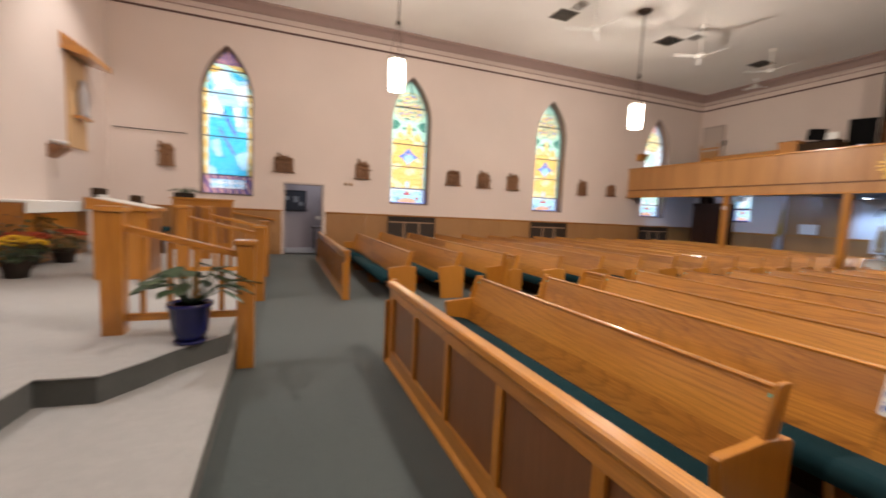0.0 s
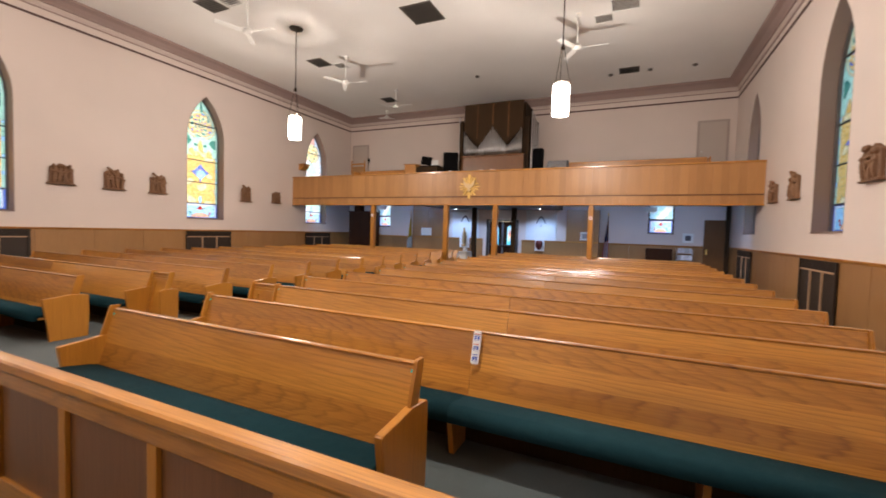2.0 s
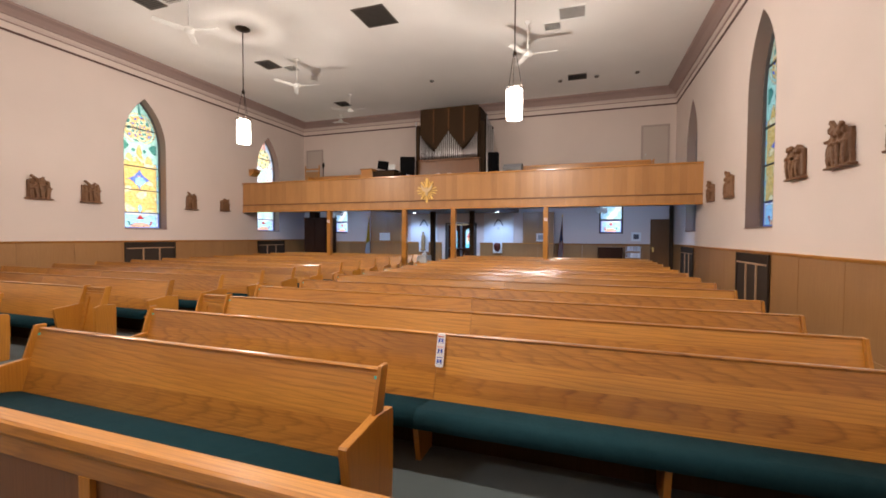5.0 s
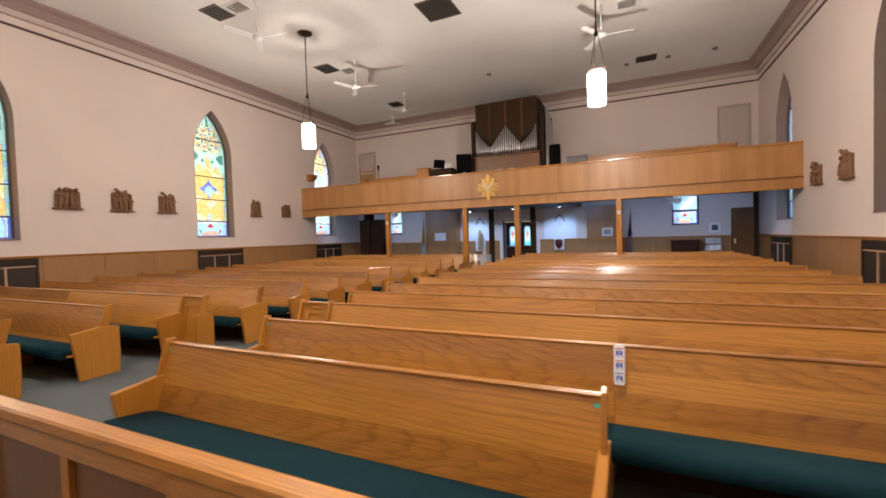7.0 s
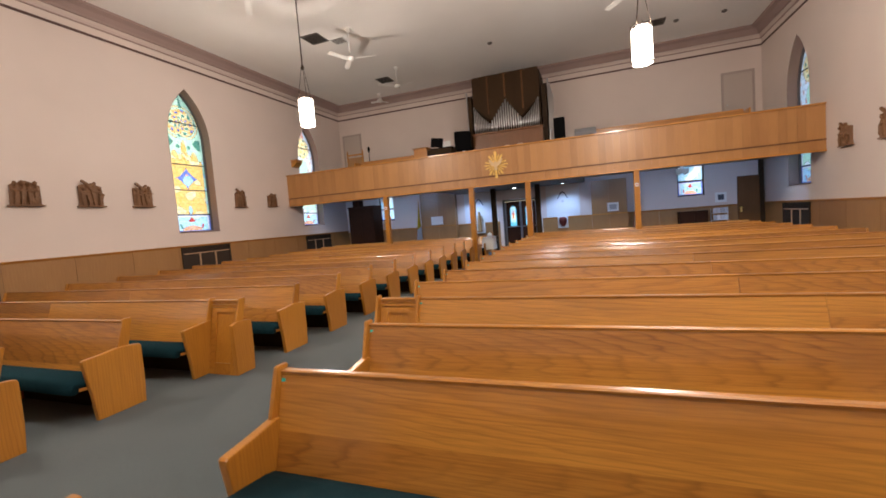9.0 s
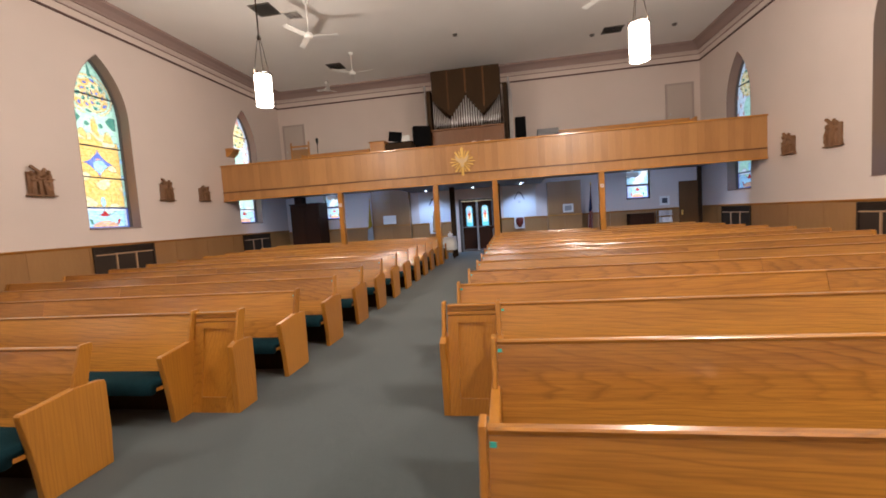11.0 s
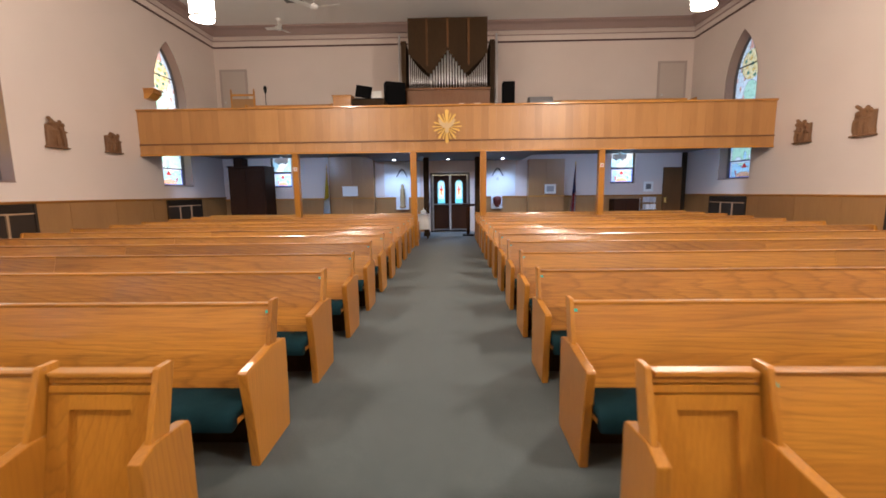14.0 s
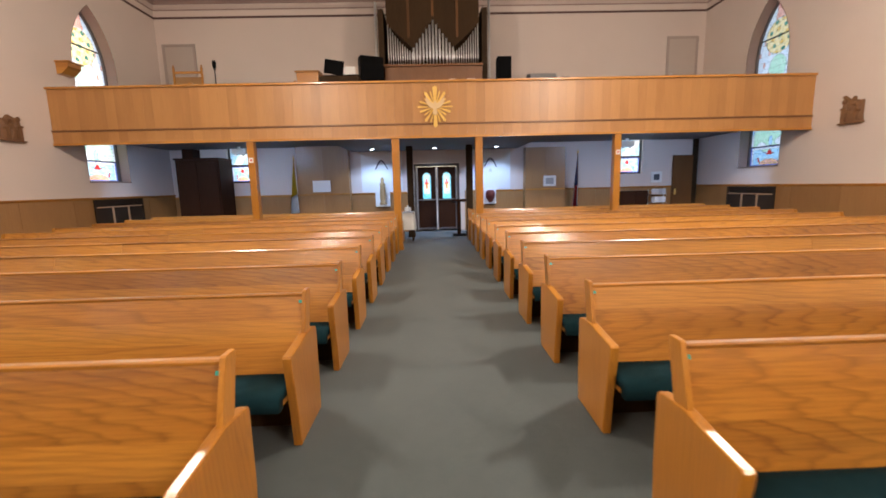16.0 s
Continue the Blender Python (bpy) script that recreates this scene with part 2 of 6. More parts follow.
def box(bm, x0, x1, y0, y1, z0, z1, bevel=0.0):
    vs = [bm.verts.new(p) for p in ((x0, y0, z0), (x1, y0, z0), (x1, y1, z0), (x0, y1, z0), (x0, y0, z1), (x1, y0, z1), (x1, y1, z1), (x0, y1, z1))]
    fs = [bm.faces.new([vs[i] for i in q]) for q in ((3, 2, 1, 0), (4, 5, 6, 7), (0, 1, 5, 4), (1, 2, 6, 5), (2, 3, 7, 6), (3, 0, 4, 7))]
    if bevel:
        bmesh.ops.bevel(bm, geom=list({e for f in fs for e in f.edges}), offset=bevel, segments=2, affect="EDGES", profile=0.6)
    return bm


def prism(bm, outline, axis, a, b, bevel=0.0):
    """An outline of pairs in the plane across an axis, drawn out from a to b."""
    def at(p, d):
        q = list(p)
        q.insert(axis, d)
        return q
    lo, hi = [bm.verts.new(at(p, a)) for p in outline], [bm.verts.new(at(p, b)) for p in outline]
    n = len(outline)
    fs = [bm.faces.new(lo), bm.faces.new(hi)] + [bm.faces.new((lo[i], lo[(i + 1) % n], hi[(i + 1) % n], hi[i])) for i in range(n)]
    bmesh.ops.recalc_face_normals(bm, faces=fs)
    if bevel:
        bmesh.ops.bevel(bm, geom=list({e for f in fs[:2] for e in f.edges}), offset=bevel, segments=2, affect="EDGES", profile=0.6)
    return bm


def lathe(bm, profile, cx, cy, n=20, z0=0.0):
    """Pairs of radius and height turned round an upright axis."""
    rings = []
    for r, z in profile:
        rings.append([bm.verts.new((cx + r * math.cos(2 * math.pi * i / n), cy + r * math.sin(2 * math.pi * i / n), z0 + z)) for i in range(n)])
    fs = []
    for a, b in zip(rings, rings[1:]):
        fs += [bm.faces.new((a[i], a[(i + 1) % n], b[(i + 1) % n], b[i])) for i in range(n)]
    for ring in (rings[0], rings[-1]):
        fs.append(bm.faces.new(ring))
    for f in fs:
        f.smooth = True
    bmesh.ops.recalc_face_normals(bm, faces=fs)
    return bm


def tube(bm, p, q, r, n=8, r2=None):
    p, q = Vector(p), Vector(q)
    m = (q - p).to_track_quat("Z", "Y").to_matrix()
    rings = [[bm.verts.new(c + m @ Vector((rr * math.cos(2 * math.pi * i / n), rr * math.sin(2 * math.pi * i / n), 0))) for i in range(n)] for c, rr in ((p, r), (q, r2 or r))]
    fs = [bm.faces.new((rings[0][i], rings[0][(i + 1) % n], rings[1][(i + 1) % n], rings[1][i])) for i in range(n)]
    for f in fs:
        f.smooth = True
    fs += [bm.faces.new(rings[0][::-1]), bm.faces.new(rings[1])]
    bmesh.ops.recalc_face_normals(bm, faces=fs)
    return bm


def B():
    return bmesh.new()


def part(name, bm, material, parent=None, label="", smooth=False):
    me = bpy.data.meshes.new(name)
    if smooth:
        for f in bm.faces:
            f.smooth = True
    bm.to_mesh(me)
    bm.free()
    for m in material if isinstance(material, (list, tuple)) else [material]:
        me.materials.append(m)
    ob = new(name, me)
    ob.parent = parent
    if label:
        ob["label"] = label
    return ob


def empty(name, x=0, y=0, z=0, label="", category="", group="", kind=""):
    ob = new(name)
    ob.empty_display_size = 0.1
    ob.location = (x, y, z)
    return tagged(ob, label, category, group, kind)


def structure(ob, label, category):
    return tagged(ob, label, category, kind="structure")


# ---- structure ----
# Unseen outdoor sheet, added to bounce daylight up into the panes.
gm_ = B()
box(gm_, -1500, 1500, -1500, 1500, -0.9, -0.55)
structure(part("ground", gm_, plaster("pale_bounce_ground", (0.34, 0.33, 0.30))), "unseen pale ground added to bounce daylight into the windows", "ground")
XF, XB, YR, YL, H = -3.25, 17.9, -1.43, 14.67, 6.9
T = 0.45
SILL, SPRING, TOP, HALF = 1.67, 4.30, 5.72, 0.66
WIN_X = (-0.53, 4.79, 10.18, 15.48)
STEP1, STEP2 = 0.18, 0.36


def arch(cx, half, z0, zs, zt, n=10):
    """A pointed arch: from the sill up, over the point and down."""
    rise = zt - zs
    r = (half * half + rise * rise) / (2 * half)
    a1 = math.asin(rise / r)
    left = [(cx - half + r - r * math.cos(a1 * i / n), zs + r * math.sin(a1 * i / n)) for i in range(n + 1)]
    right = [(2 * cx - x, z) for x, z in left[-2::-1]]
    return [(cx - half, z0)] + left + right + [(cx + half, z0)]


def wall_with(name, axis, inner, outer, a0, a1, z0, z1, holes, material):
    """A wall between two planes, with real holes: outlines in the wall's plane."""
    bm = B()
    outline = [(a0, z0), (a1, z0), (a1, z1), (a0, z1)]
    for d in (inner, outer):
        def vert(p):
            q = [p[0], d, p[1]] if axis == 1 else [d, p[0], p[1]]
            return bm.verts.new(q)
        edges = []
        for loop in [outline] + holes:
            vs = [vert(p) for p in loop]
            edges += [bm.edges.new((vs[i], vs[(i + 1) % len(vs)])) for i in range(len(vs))]
        bmesh.ops.triangle_fill(bm, edges=edges, use_beauty=True)
    for loop in [outline] + holes:
        for i in range(len(loop)):
            p, q = loop[i], loop[(i + 1) % len(loop)]
            mk = (lambda s, d: (s[0], d, s[1])) if axis == 1 else (lambda s, d: (d, s[0], s[1]))
            bm.faces.new([bm.verts.new(mk(s, d)) for s, d in ((p, inner), (q, inner), (q, outer), (p, outer))])
    bmesh.ops.remove_doubles(bm, verts=bm.verts, dist=1e-5)
    bmesh.ops.recalc_face_normals(bm, faces=bm.faces)
    return part(name, bm, material)


bm = B()
box(bm, XF - T, XB + T, YR - T, YL + T, -0.3, 0.0)
floor = structure(part("floor", bm, CARPET), "grey-green cut pile carpet over the whole nave", "floor")
bm = B()
box(bm, XF - T, XB + T, YR - T, YL + T, H, H + 0.3)
structure(part("ceiling", bm, CEIL), "flat off-white plaster ceiling above the nave", "ceiling")

door_hole = [(0.95, 0.0), (2.1, 0.0), (2.1, 2.14), (0.95, 2.14)]
holesL = [arch(x, HALF, SILL, SPRING, TOP) for x in WIN_X] + [door_hole]
holesR = [arch(x, HALF, SILL, SPRING, TOP) for x in WIN_X]
wl = wall_with("wall_left", 1, YL, YL + T, XF - T, XB + T, 0, H, holesL, WALL)
wr = wall_with("wall_right", 1, YR, YR - T, XF - T, XB + T, 0, H, holesR, WALL)
BWIN = ((12.25, 13.0), (0.28, 1.13))
DOOR = (5.97, 7.39)
holesB = [[(a, 1.62), (b, 1.62), (b, 2.85), (a, 2.85)] for a, b in BWIN]
holesB.append([(DOOR[0], 0.0), (DOOR[1], 0.0), (DOOR[1], 2.08), (DOOR[0], 2.08)])
wb = wall_with("wall_back", 0, XB, XB + T, YR, YL, 0, H, holesB, WALL)
wf = part("wall_front", box(B(), XF - T, XF, YR, YL, 0, H), WALL)
for w, s in ((wl, "long side wall"), (wr, "long side wall"), (wb, "rear wall behind the gallery"), (wf, "sanctuary end wall")):
    structure(w, "cream painted plaster " + s, "wall")


def crown_run(name, axis, wall, sign, a, b):
    """Ceiling cove, pale fillet and dark line along one wall; sign points into the room."""
    t = empty(name, label="mauve plaster cove moulding with a dark picture line", category="moulding", kind="structure")
    s = sign
    cove = [(wall, H - 0.24), (wall + s * 0.10, H - 0.24), (wall + s * 0.12, H - 0.19), (wall + s * 0.20, H - 0.10), (wall + s * 0.32, H - 0.05), (wall + s * 0.34, H - 0.001), (wall, H - 0.001)]
    fillet = [(wall, H - 0.36), (wall + s * 0.03, H - 0.36), (wall + s * 0.06, H - 0.31), (wall + s * 0.06, H - 0.242), (wall, H - 0.242)]
    line = [(wall, H - 0.605), (wall + s * 0.025, H - 0.605), (wall + s * 0.025, H - 0.555), (wall, H - 0.555)]
    low = [(wall, H - 0.385), (wall + s * 0.035, H - 0.385), (wall + s * 0.035, H - 0.362), (wall, H - 0.362)]
    part("cove", prism(B(), cove, axis, a, b), CROWN, t)
    part("fillet", prism(B(), fillet, axis, a, b), CROWN_L, t)
    part("bead", prism(B(), low, axis, a, b), CROWN, t)
    part("picture_line", prism(B(), line, axis, a, b), LINE, t, "thin dark brown picture line")


crown_run("trim_left", 0, YL, -1, XF, XB)
crown_run("trim_right", 0, YR, 1, XF, XB)
crown_run("trim_back", 1, XB, -1, YR, YL)


def wainscot(name, axis, wall, sign, runs, top):
    """Oak veneer panels with a cap rail; each panel is a piece of its own."""
    t = empty(name, label="oak veneer wainscot panels with a moulded cap rail", category="wainscot", kind="structure")
    for a, b in runs:
        n = max(1, round((b - a) / 1.2))
        for i in range(n):
            p, q = a + (b - a) * i / n + 0.003, a + (b - a) * (i + 1) / n - 0.003
            bm = B()
            lo, hi = sorted((wall, wall + sign * 0.022))
            if axis == 0:
                box(bm, p, q, lo, hi, 0.0, top - 0.05)
            else:
                box(bm, lo, hi, p, q, 0.0, top - 0.05)
            part("panel", bm, WAINS, t)
        bm = B()
        prism(bm, [(wall, top - 0.05), (wall + sign * 0.03, top - 0.05), (wall + sign * 0.045, top - 0.02), (wall + sign * 0.045, top), (wall, top)], axis, a, b)
        part("cap_rail", bm, OAK_X if axis == 0 else OAK_Y, t)
        lo, hi = sorted((wall + sign * 0.0225, wall + sign * 0.036))
        bm = B()
        if axis == 0:
            box(bm, a, b, lo, hi, 0, 0.12)
        else:
            box(bm, lo, hi, a, b, 0, 0.12)
        part("baseboard", bm, WAINS, t)


wainscot("wainscot_left", 0, YL, -1, ((XF, 0.90), (2.15, XB)), 1.31)
wainscot("wainscot_right", 0, YR, 1, ((XF, XB),), 1.24)
wainscot("wainscot_back", 1, XB, -1, ((YR, 2.79), (4.0, 5.82), (7.52, 9.3), (10.85, YL)), 1.23)

# ---- stained-glass windows ----


def inside(x, z, half, z0, zs, zt):
    if abs(x) > half or z < z0 or z > zt:
        return False
    if z <= zs:
        return True
    rise = zt - zs
    r = (half * half + rise * rise) / (2 * half)
    return (abs(x) - half + r) ** 2 + (z - zs) ** 2 <= r * r


def tone_panel(u, w):
    """Emblem panel at the foot of a window: a red bloom over a rosy mound in pale blue."""
    au = abs(u)
    if au > 0.93 or w < 0.06 or w > 0.95:
        return "blue"
    if au > 0.85 or w > 0.86:
        return "white"
    if (u / 0.08) ** 2 + ((w - 0.74) / 0.11) ** 2 < 1 or (u / 0.20) ** 2 + ((w - 0.65) / 0.06) ** 2 < 1:
        return "red"
    if (u / 0.52) ** 2 + ((w - 0.04) / 0.30) ** 2 < 1:
        return "pink" if math.sin(u * 23) * math.cos(w * 30) < 0.35 else "amber"
    if abs(au - 0.55 - 0.25 * (w - 0.3)) < 0.045 and 0.18 < w < 0.44:
        return "green" if u < 0 else "red"
    return "mint" if math.sin(u * 5 + 1) + math.cos(w * 6 + u * 3) > 1.05 else "sky"


def tone_lily(u, v):
    """Colour of the ornamental window: u from -1 to 1 across, v height from sill 0 to point 1."""
    au = abs(u)
    if v < 0.118:
        return tone_panel(u, v / 0.118)
    if v < 0.128:
        return "white"
    edge = 0.90 - max(0.0, v - 0.55) * 0.25
    if v < 0.52:
        if au > edge:
            return "mint" if int(v * 40) % 4 else "sky"
        a, b = au / 0.58, abs(v - 0.385) / 0.082
        star = a ** 0.72 + b ** 0.72
        if star < 1.0:
            return "sky" if (u - 0.05) ** 2 + ((v - 0.365) * 7) ** 2 < 0.075 else ("pink" if u * u + ((v - 0.40) * 7) ** 2 < 0.012 else "blue")
        if (u / 0.10) ** 2 + ((v - 0.155) / 0.03) ** 2 < 1:
            return "sky"
        wave = math.sin(u * 6 + math.sin(v * 33) * 1.6) + math.cos(v * 47 + u * 2)
        return "cream" if wave > 0.75 else "amber"
    if v < 0.675:
        for c, top, w in ((0.0, 0.665, 0.17), (-0.5, 0.585, 0.21), (0.5, 0.585, 0.21)):
            k = (v - 0.44) / (top - 0.44)
            if 0 <= k < 1 and abs(u - c) < w * (1 - k ** 3) ** 0.5:
                return "amber" if math.sin(v * 60 + u * 9) < 0.6 else "cream"
        if 0.60 < v and au > 0.50 and (au - 0.50) * 0.17 > abs(v - 0.645) - 0.003 and au < 0.88:
            return "green"
        if (au - 0.27) ** 2 + ((v - 0.615) * 6.9) ** 2 < 0.007:
            return "green"
        return "cream" if au < 0.32 and v < 0.56 else "mint"
    ring = math.hypot(u / 0.80, (v - 0.785) / 0.112)
    if ring < 0.90:
        a = math.atan2((v - 0.785) * 6.9, u)
        s = math.sin(a * 3 + ring * 8) + 0.6 * math.sin(a * 7 - ring * 13)
        if s > 1.15:
            return "green"
        if s > 0.65:
            return "mint"
        if s < -1.2:
            return "blue"
        return "cream" if s > -0.35 else "amber"
    if ring < 1.0:
        return "mint"
    if v > 0.885 and au < 0.16 * (0.985 - v) / 0.10 and u > -0.03:
        return "green"
    return "mint" if ring > 1.1 else "cream"


def tone_figure(u, v):
    """Colour of the blue window by the sanctuary: amber border, clouds in blue and white, a plum foot."""
    au = abs(u)
    if v < 0.13:
        if au < 0.72 and 0.035 < v < 0.10:
            return "white" if math.sin(u * 14) + math.cos(v * 160) > -0.3 else "sky"
        return "pink" if math.sin(u * 21 + v * 60) > 0.6 else "plum"
    if v > 0.90:
        return "pink" if math.sin(u * 26 + v * 40) > 0.55 else "plum"
    if au > 0.80 or v > 0.80 + 0.08 * (1 - au):
        return "amber" if math.sin(v * 70 + u * 4) > -0.2 else ("mint" if v > 0.7 else "cream")
    if au < 0.20 + 0.16 * math.cos((v - 0.42) * 9) and 0.26 < v < 0.62:
        return "aqua" if math.sin(v * 40 + u * 12) < 0.7 else "blue"
    flow = math.sin(v * 26 + u * 2.2) + 0.8 * math.sin(u * 5 - v * 13 + 1)
    if v < 0.44:
        return "sky" if flow > 0.35 else "aqua"
    if flow > 0.60 or (u / 0.62) ** 2 + ((v - 0.66) / 0.13) ** 2 < 1:
        return "white" if flow > -0.2 else "sky"
    return "sky" if flow > -0.45 else "aqua"


def tone_pale(u, v):
    """The gallery windows: the same pattern in mint and opal glass."""
    c = tone_lily(u, v)
    if v < 0.118:
        return c
    ring = math.hypot(u / 0.74, (v - 0.785) / 0.112)
    if ring < 0.92:
        s = math.sin(u * 11 + v * 50) + math.sin(v * 90 - u * 6)
        return "green" if s > 1.45 else ("amber" if s < -1.35 else "cream")
    if (u / 0.42) ** 2 + ((v - 0.60) / 0.075) ** 2 < 1:
        return "mint"
    if v > 0.89 and abs(u) < 0.22:
        return "pink"
    if v > 0.5:
        return "pink" if math.sin(u * 13 + 2) * math.sin(v * 47) > 0.72 else "white"
    return {"amber": "mint", "cream": "white", "mint": "white"}.get(c, c)


def glass_window(name, cx, wall, out, z0, zs, zt, half, tone, bars, label, seed):
    """Leaded window set back in its reveal: bordered panels of small coloured pieces, lead cames, iron saddle bars."""
    rnd = random.Random(seed)
    t = empty(name, cx, wall, z0, label, "window", kind="structure")
    yy = out * 0.30
    g = half - 0.045
    gz0, gzt = 0.04, zt - z0 - 0.06
    gzs = zs - z0
    frame_out = arch(0, half - 0.002, 0.0, gzs, zt - z0 - 0.002)
    frame_in = arch(0, g, gz0, gzs, gzt)
    bm = B()
    n = len(frame_out)
    rows = [[bm.verts.new((p[0], yy + d, p[1])) for p in loop] for loop, d in ((frame_out, -out * 0.05), (frame_in, -out * 0.05), (frame_in, out * 0.04), (frame_out, out * 0.04))]
    for a, b in zip(rows, rows[1:] + rows[:1]):
        for i in range(n):
            bm.faces.new((a[i], a[(i + 1) % n], b[(i + 1) % n], b[i]))
    bmesh.ops.recalc_face_normals(bm, faces=bm.faces)
    part("window_frame", bm, FRAME, t, "grey-brown painted frame")
    keys = list(SG)
    cuts = [gz0] + [gz0 + (gzt - gz0) * b for b in bars] + [gzt + 0.01]
    step = 0.023
    for k in range(len(cuts) - 1):
        lo, hi = cuts[k], cuts[k + 1]
        nz = max(2, round((hi - lo) / step))
        nx = round(2 * g / step)
        pts = {}
        for j in range(nz + 1):
            for i in range(nx + 1):
                jx = 0 if i in (0, nx) else rnd.uniform(-0.22, 0.22) * step
                jz = 0 if j in (0, nz) else rnd.uniform(-0.22, 0.22) * step
                pts[i, j] = (-g + 2 * g * i / nx + jx, lo + (hi - lo) * j / nz + jz)
        gm, cm = B(), B()
        for j in range(nz):
            for i in range(nx):
                quad = [pts[i, j], pts[i + 1, j], pts[i + 1, j + 1], pts[i, j + 1]]
                mx, mz = sum(p[0] for p in quad) / 4, sum(p[1] for p in quad) / 4
                if not any(inside(p[0], p[1], g + 0.03, gz0 - 0.01, gzs, gzt + 0.03) for p in quad):
                    continue
                f = gm.faces.new([gm.verts.new((p[0], yy, p[1])) for p in quad])
                f.material_index = keys.index(tone(mx / g, (mz - gz0) / (gzt - gz0)))
        for j in range(nz + 1):
            for i in range(nx + 1):
                for di, dj in ((1, 0), (0, 1)):
                    if (i + di, j + dj) in pts:
                        p, q = pts[i, j], pts[i + di, j + dj]
                        pm = ((p[0] + q[0]) / 2, (p[1] + q[1]) / 2)
                        if not inside(pm[0], pm[1], g + 0.02, gz0 - 0.01, gzs, gzt + 0.02):
                            continue
                        a = tone((pm[0] - step * 0.5 * dj) / g, (pm[1] - step * 0.5 * di - gz0) / (gzt - gz0))
                        b = tone((pm[0] + step * 0.5 * dj) / g, (pm[1] + step * 0.5 * di - gz0) / (gzt - gz0))
                        coarse = (j % 7 == 0 and di) or (dj and (i + 4 * (j // 7 % 2)) % 8 == 0)
                        if a == b and not coarse:
                            continue
                        w = 0.0028 if a != b else 0.0016
                        d = Vector((q[0] - p[0], q[1] - p[1])).normalized()
                        nx_, nz_ = -d.y * w, d.x * w
                        cm.faces.new([cm.verts.new((s[0] + e * nx_, yy - out * 0.004, s[1] + e * nz_)) for s, e in ((p, 1), (q, 1), (q, -1), (p, -1))])
        part("pane", gm, list(SG.values()), t)
        part("lead_came", cm, LEAD, t)
    for b in bars:
        z = gz0 + (gzt - gz0) * b
        w = g
        while not inside(w, z, g, gz0, gzs, gzt) and w > 0.05:
            w -= 0.01
        part("saddle_bar", box(B(), -w, w, min(yy - out * 0.03, yy), max(yy - out * 0.03, yy), z - 0.014, z + 0.014), LEAD, t)
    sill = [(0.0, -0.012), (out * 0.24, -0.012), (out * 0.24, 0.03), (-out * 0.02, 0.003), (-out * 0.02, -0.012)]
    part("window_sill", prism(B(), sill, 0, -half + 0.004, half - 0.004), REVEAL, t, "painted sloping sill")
    return t


BARS = (0.12, 0.30, 0.485, 0.785)
num = 0
for x in WIN_X:
    for wall, out in ((YL, 1), (YR, -1)):
        num += 1
        fig = x < 0 and out > 0
        glass_window("window_%d" % num, x, wall, out, SILL, SPRING, TOP, HALF, tone_figure if fig else (tone_pale if x > 15 else tone_lily), (0.13, 0.40, 0.55, 0.70, 0.86) if fig else BARS,
                     "pointed stained-glass window in blue, white and amber" if fig else "pointed stained-glass window in amber, mint and blue", num)
# plaster lining of the reveals, darker than the wall: brown paint plus recess shade
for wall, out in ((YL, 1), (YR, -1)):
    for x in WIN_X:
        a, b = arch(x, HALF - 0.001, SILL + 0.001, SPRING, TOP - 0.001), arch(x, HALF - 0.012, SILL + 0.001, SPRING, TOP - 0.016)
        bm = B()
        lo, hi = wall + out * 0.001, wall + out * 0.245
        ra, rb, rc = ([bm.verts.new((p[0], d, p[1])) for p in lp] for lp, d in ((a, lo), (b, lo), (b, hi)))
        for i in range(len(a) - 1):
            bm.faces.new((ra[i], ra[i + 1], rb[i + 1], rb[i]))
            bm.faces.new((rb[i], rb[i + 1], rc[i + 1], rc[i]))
        structure(part("window_reveal", bm, REVEAL), "brownish painted lining of a window reveal, recess shade in its colour", "reveal")

# rear windows, half hidden behind the gallery
for n, (a, b) in enumerate(BWIN):
    t = empty("window_%d" % (9 + n), XB, (a + b) / 2, 1.62, "rear window with pale blue and red leaded glass", "window", kind="structure")
    w = (b - a) / 2
    bm = B()
    for p in (-w, w - 0.05):
        box(bm, 0.12, 0.19, p, p + 0.05, 0, 1.23)
    for z in (0.0, 0.50, 1.18):
        box(bm, 0.121, 0.189, -w + 0.051, w - 0.051, z, z + 0.05)
    part("window_frame", bm, IRON, t)
    rnd = random.Random(40 + n)
    for z0, z1, low in ((0.05, 0.50, True), (0.55, 1.18, False)):
        gm = B()
        nx, nz = 20, 16
        for j in range(nz):
            for i in range(nx):
                u, v = (i + 0.5) / nx * 2 - 1, (j + 0.5) / nz
                name = tone_panel(u, v) if low else ("white" if math.sin(u * 4 + v * 5 + n) > 0.2 else "sky")
                y0, y1 = -w + 0.05 + (2 * w - 0.1) * i / nx, -w + 0.05 + (2 * w - 0.1) * (i + 1) / nx
                zz0, zz1 = z0 + (z1 - z0) * j / nz, z0 + (z1 - z0) * (j + 1) / nz
                f = gm.faces.new([gm.verts.new((0.15, y, z)) for y, z in ((y0, zz0), (y1, zz0), (y1, zz1), (y0, zz1))])
                f.material_index = list(SG).index(name)
        part("pane", gm, list(SG.values()), t)

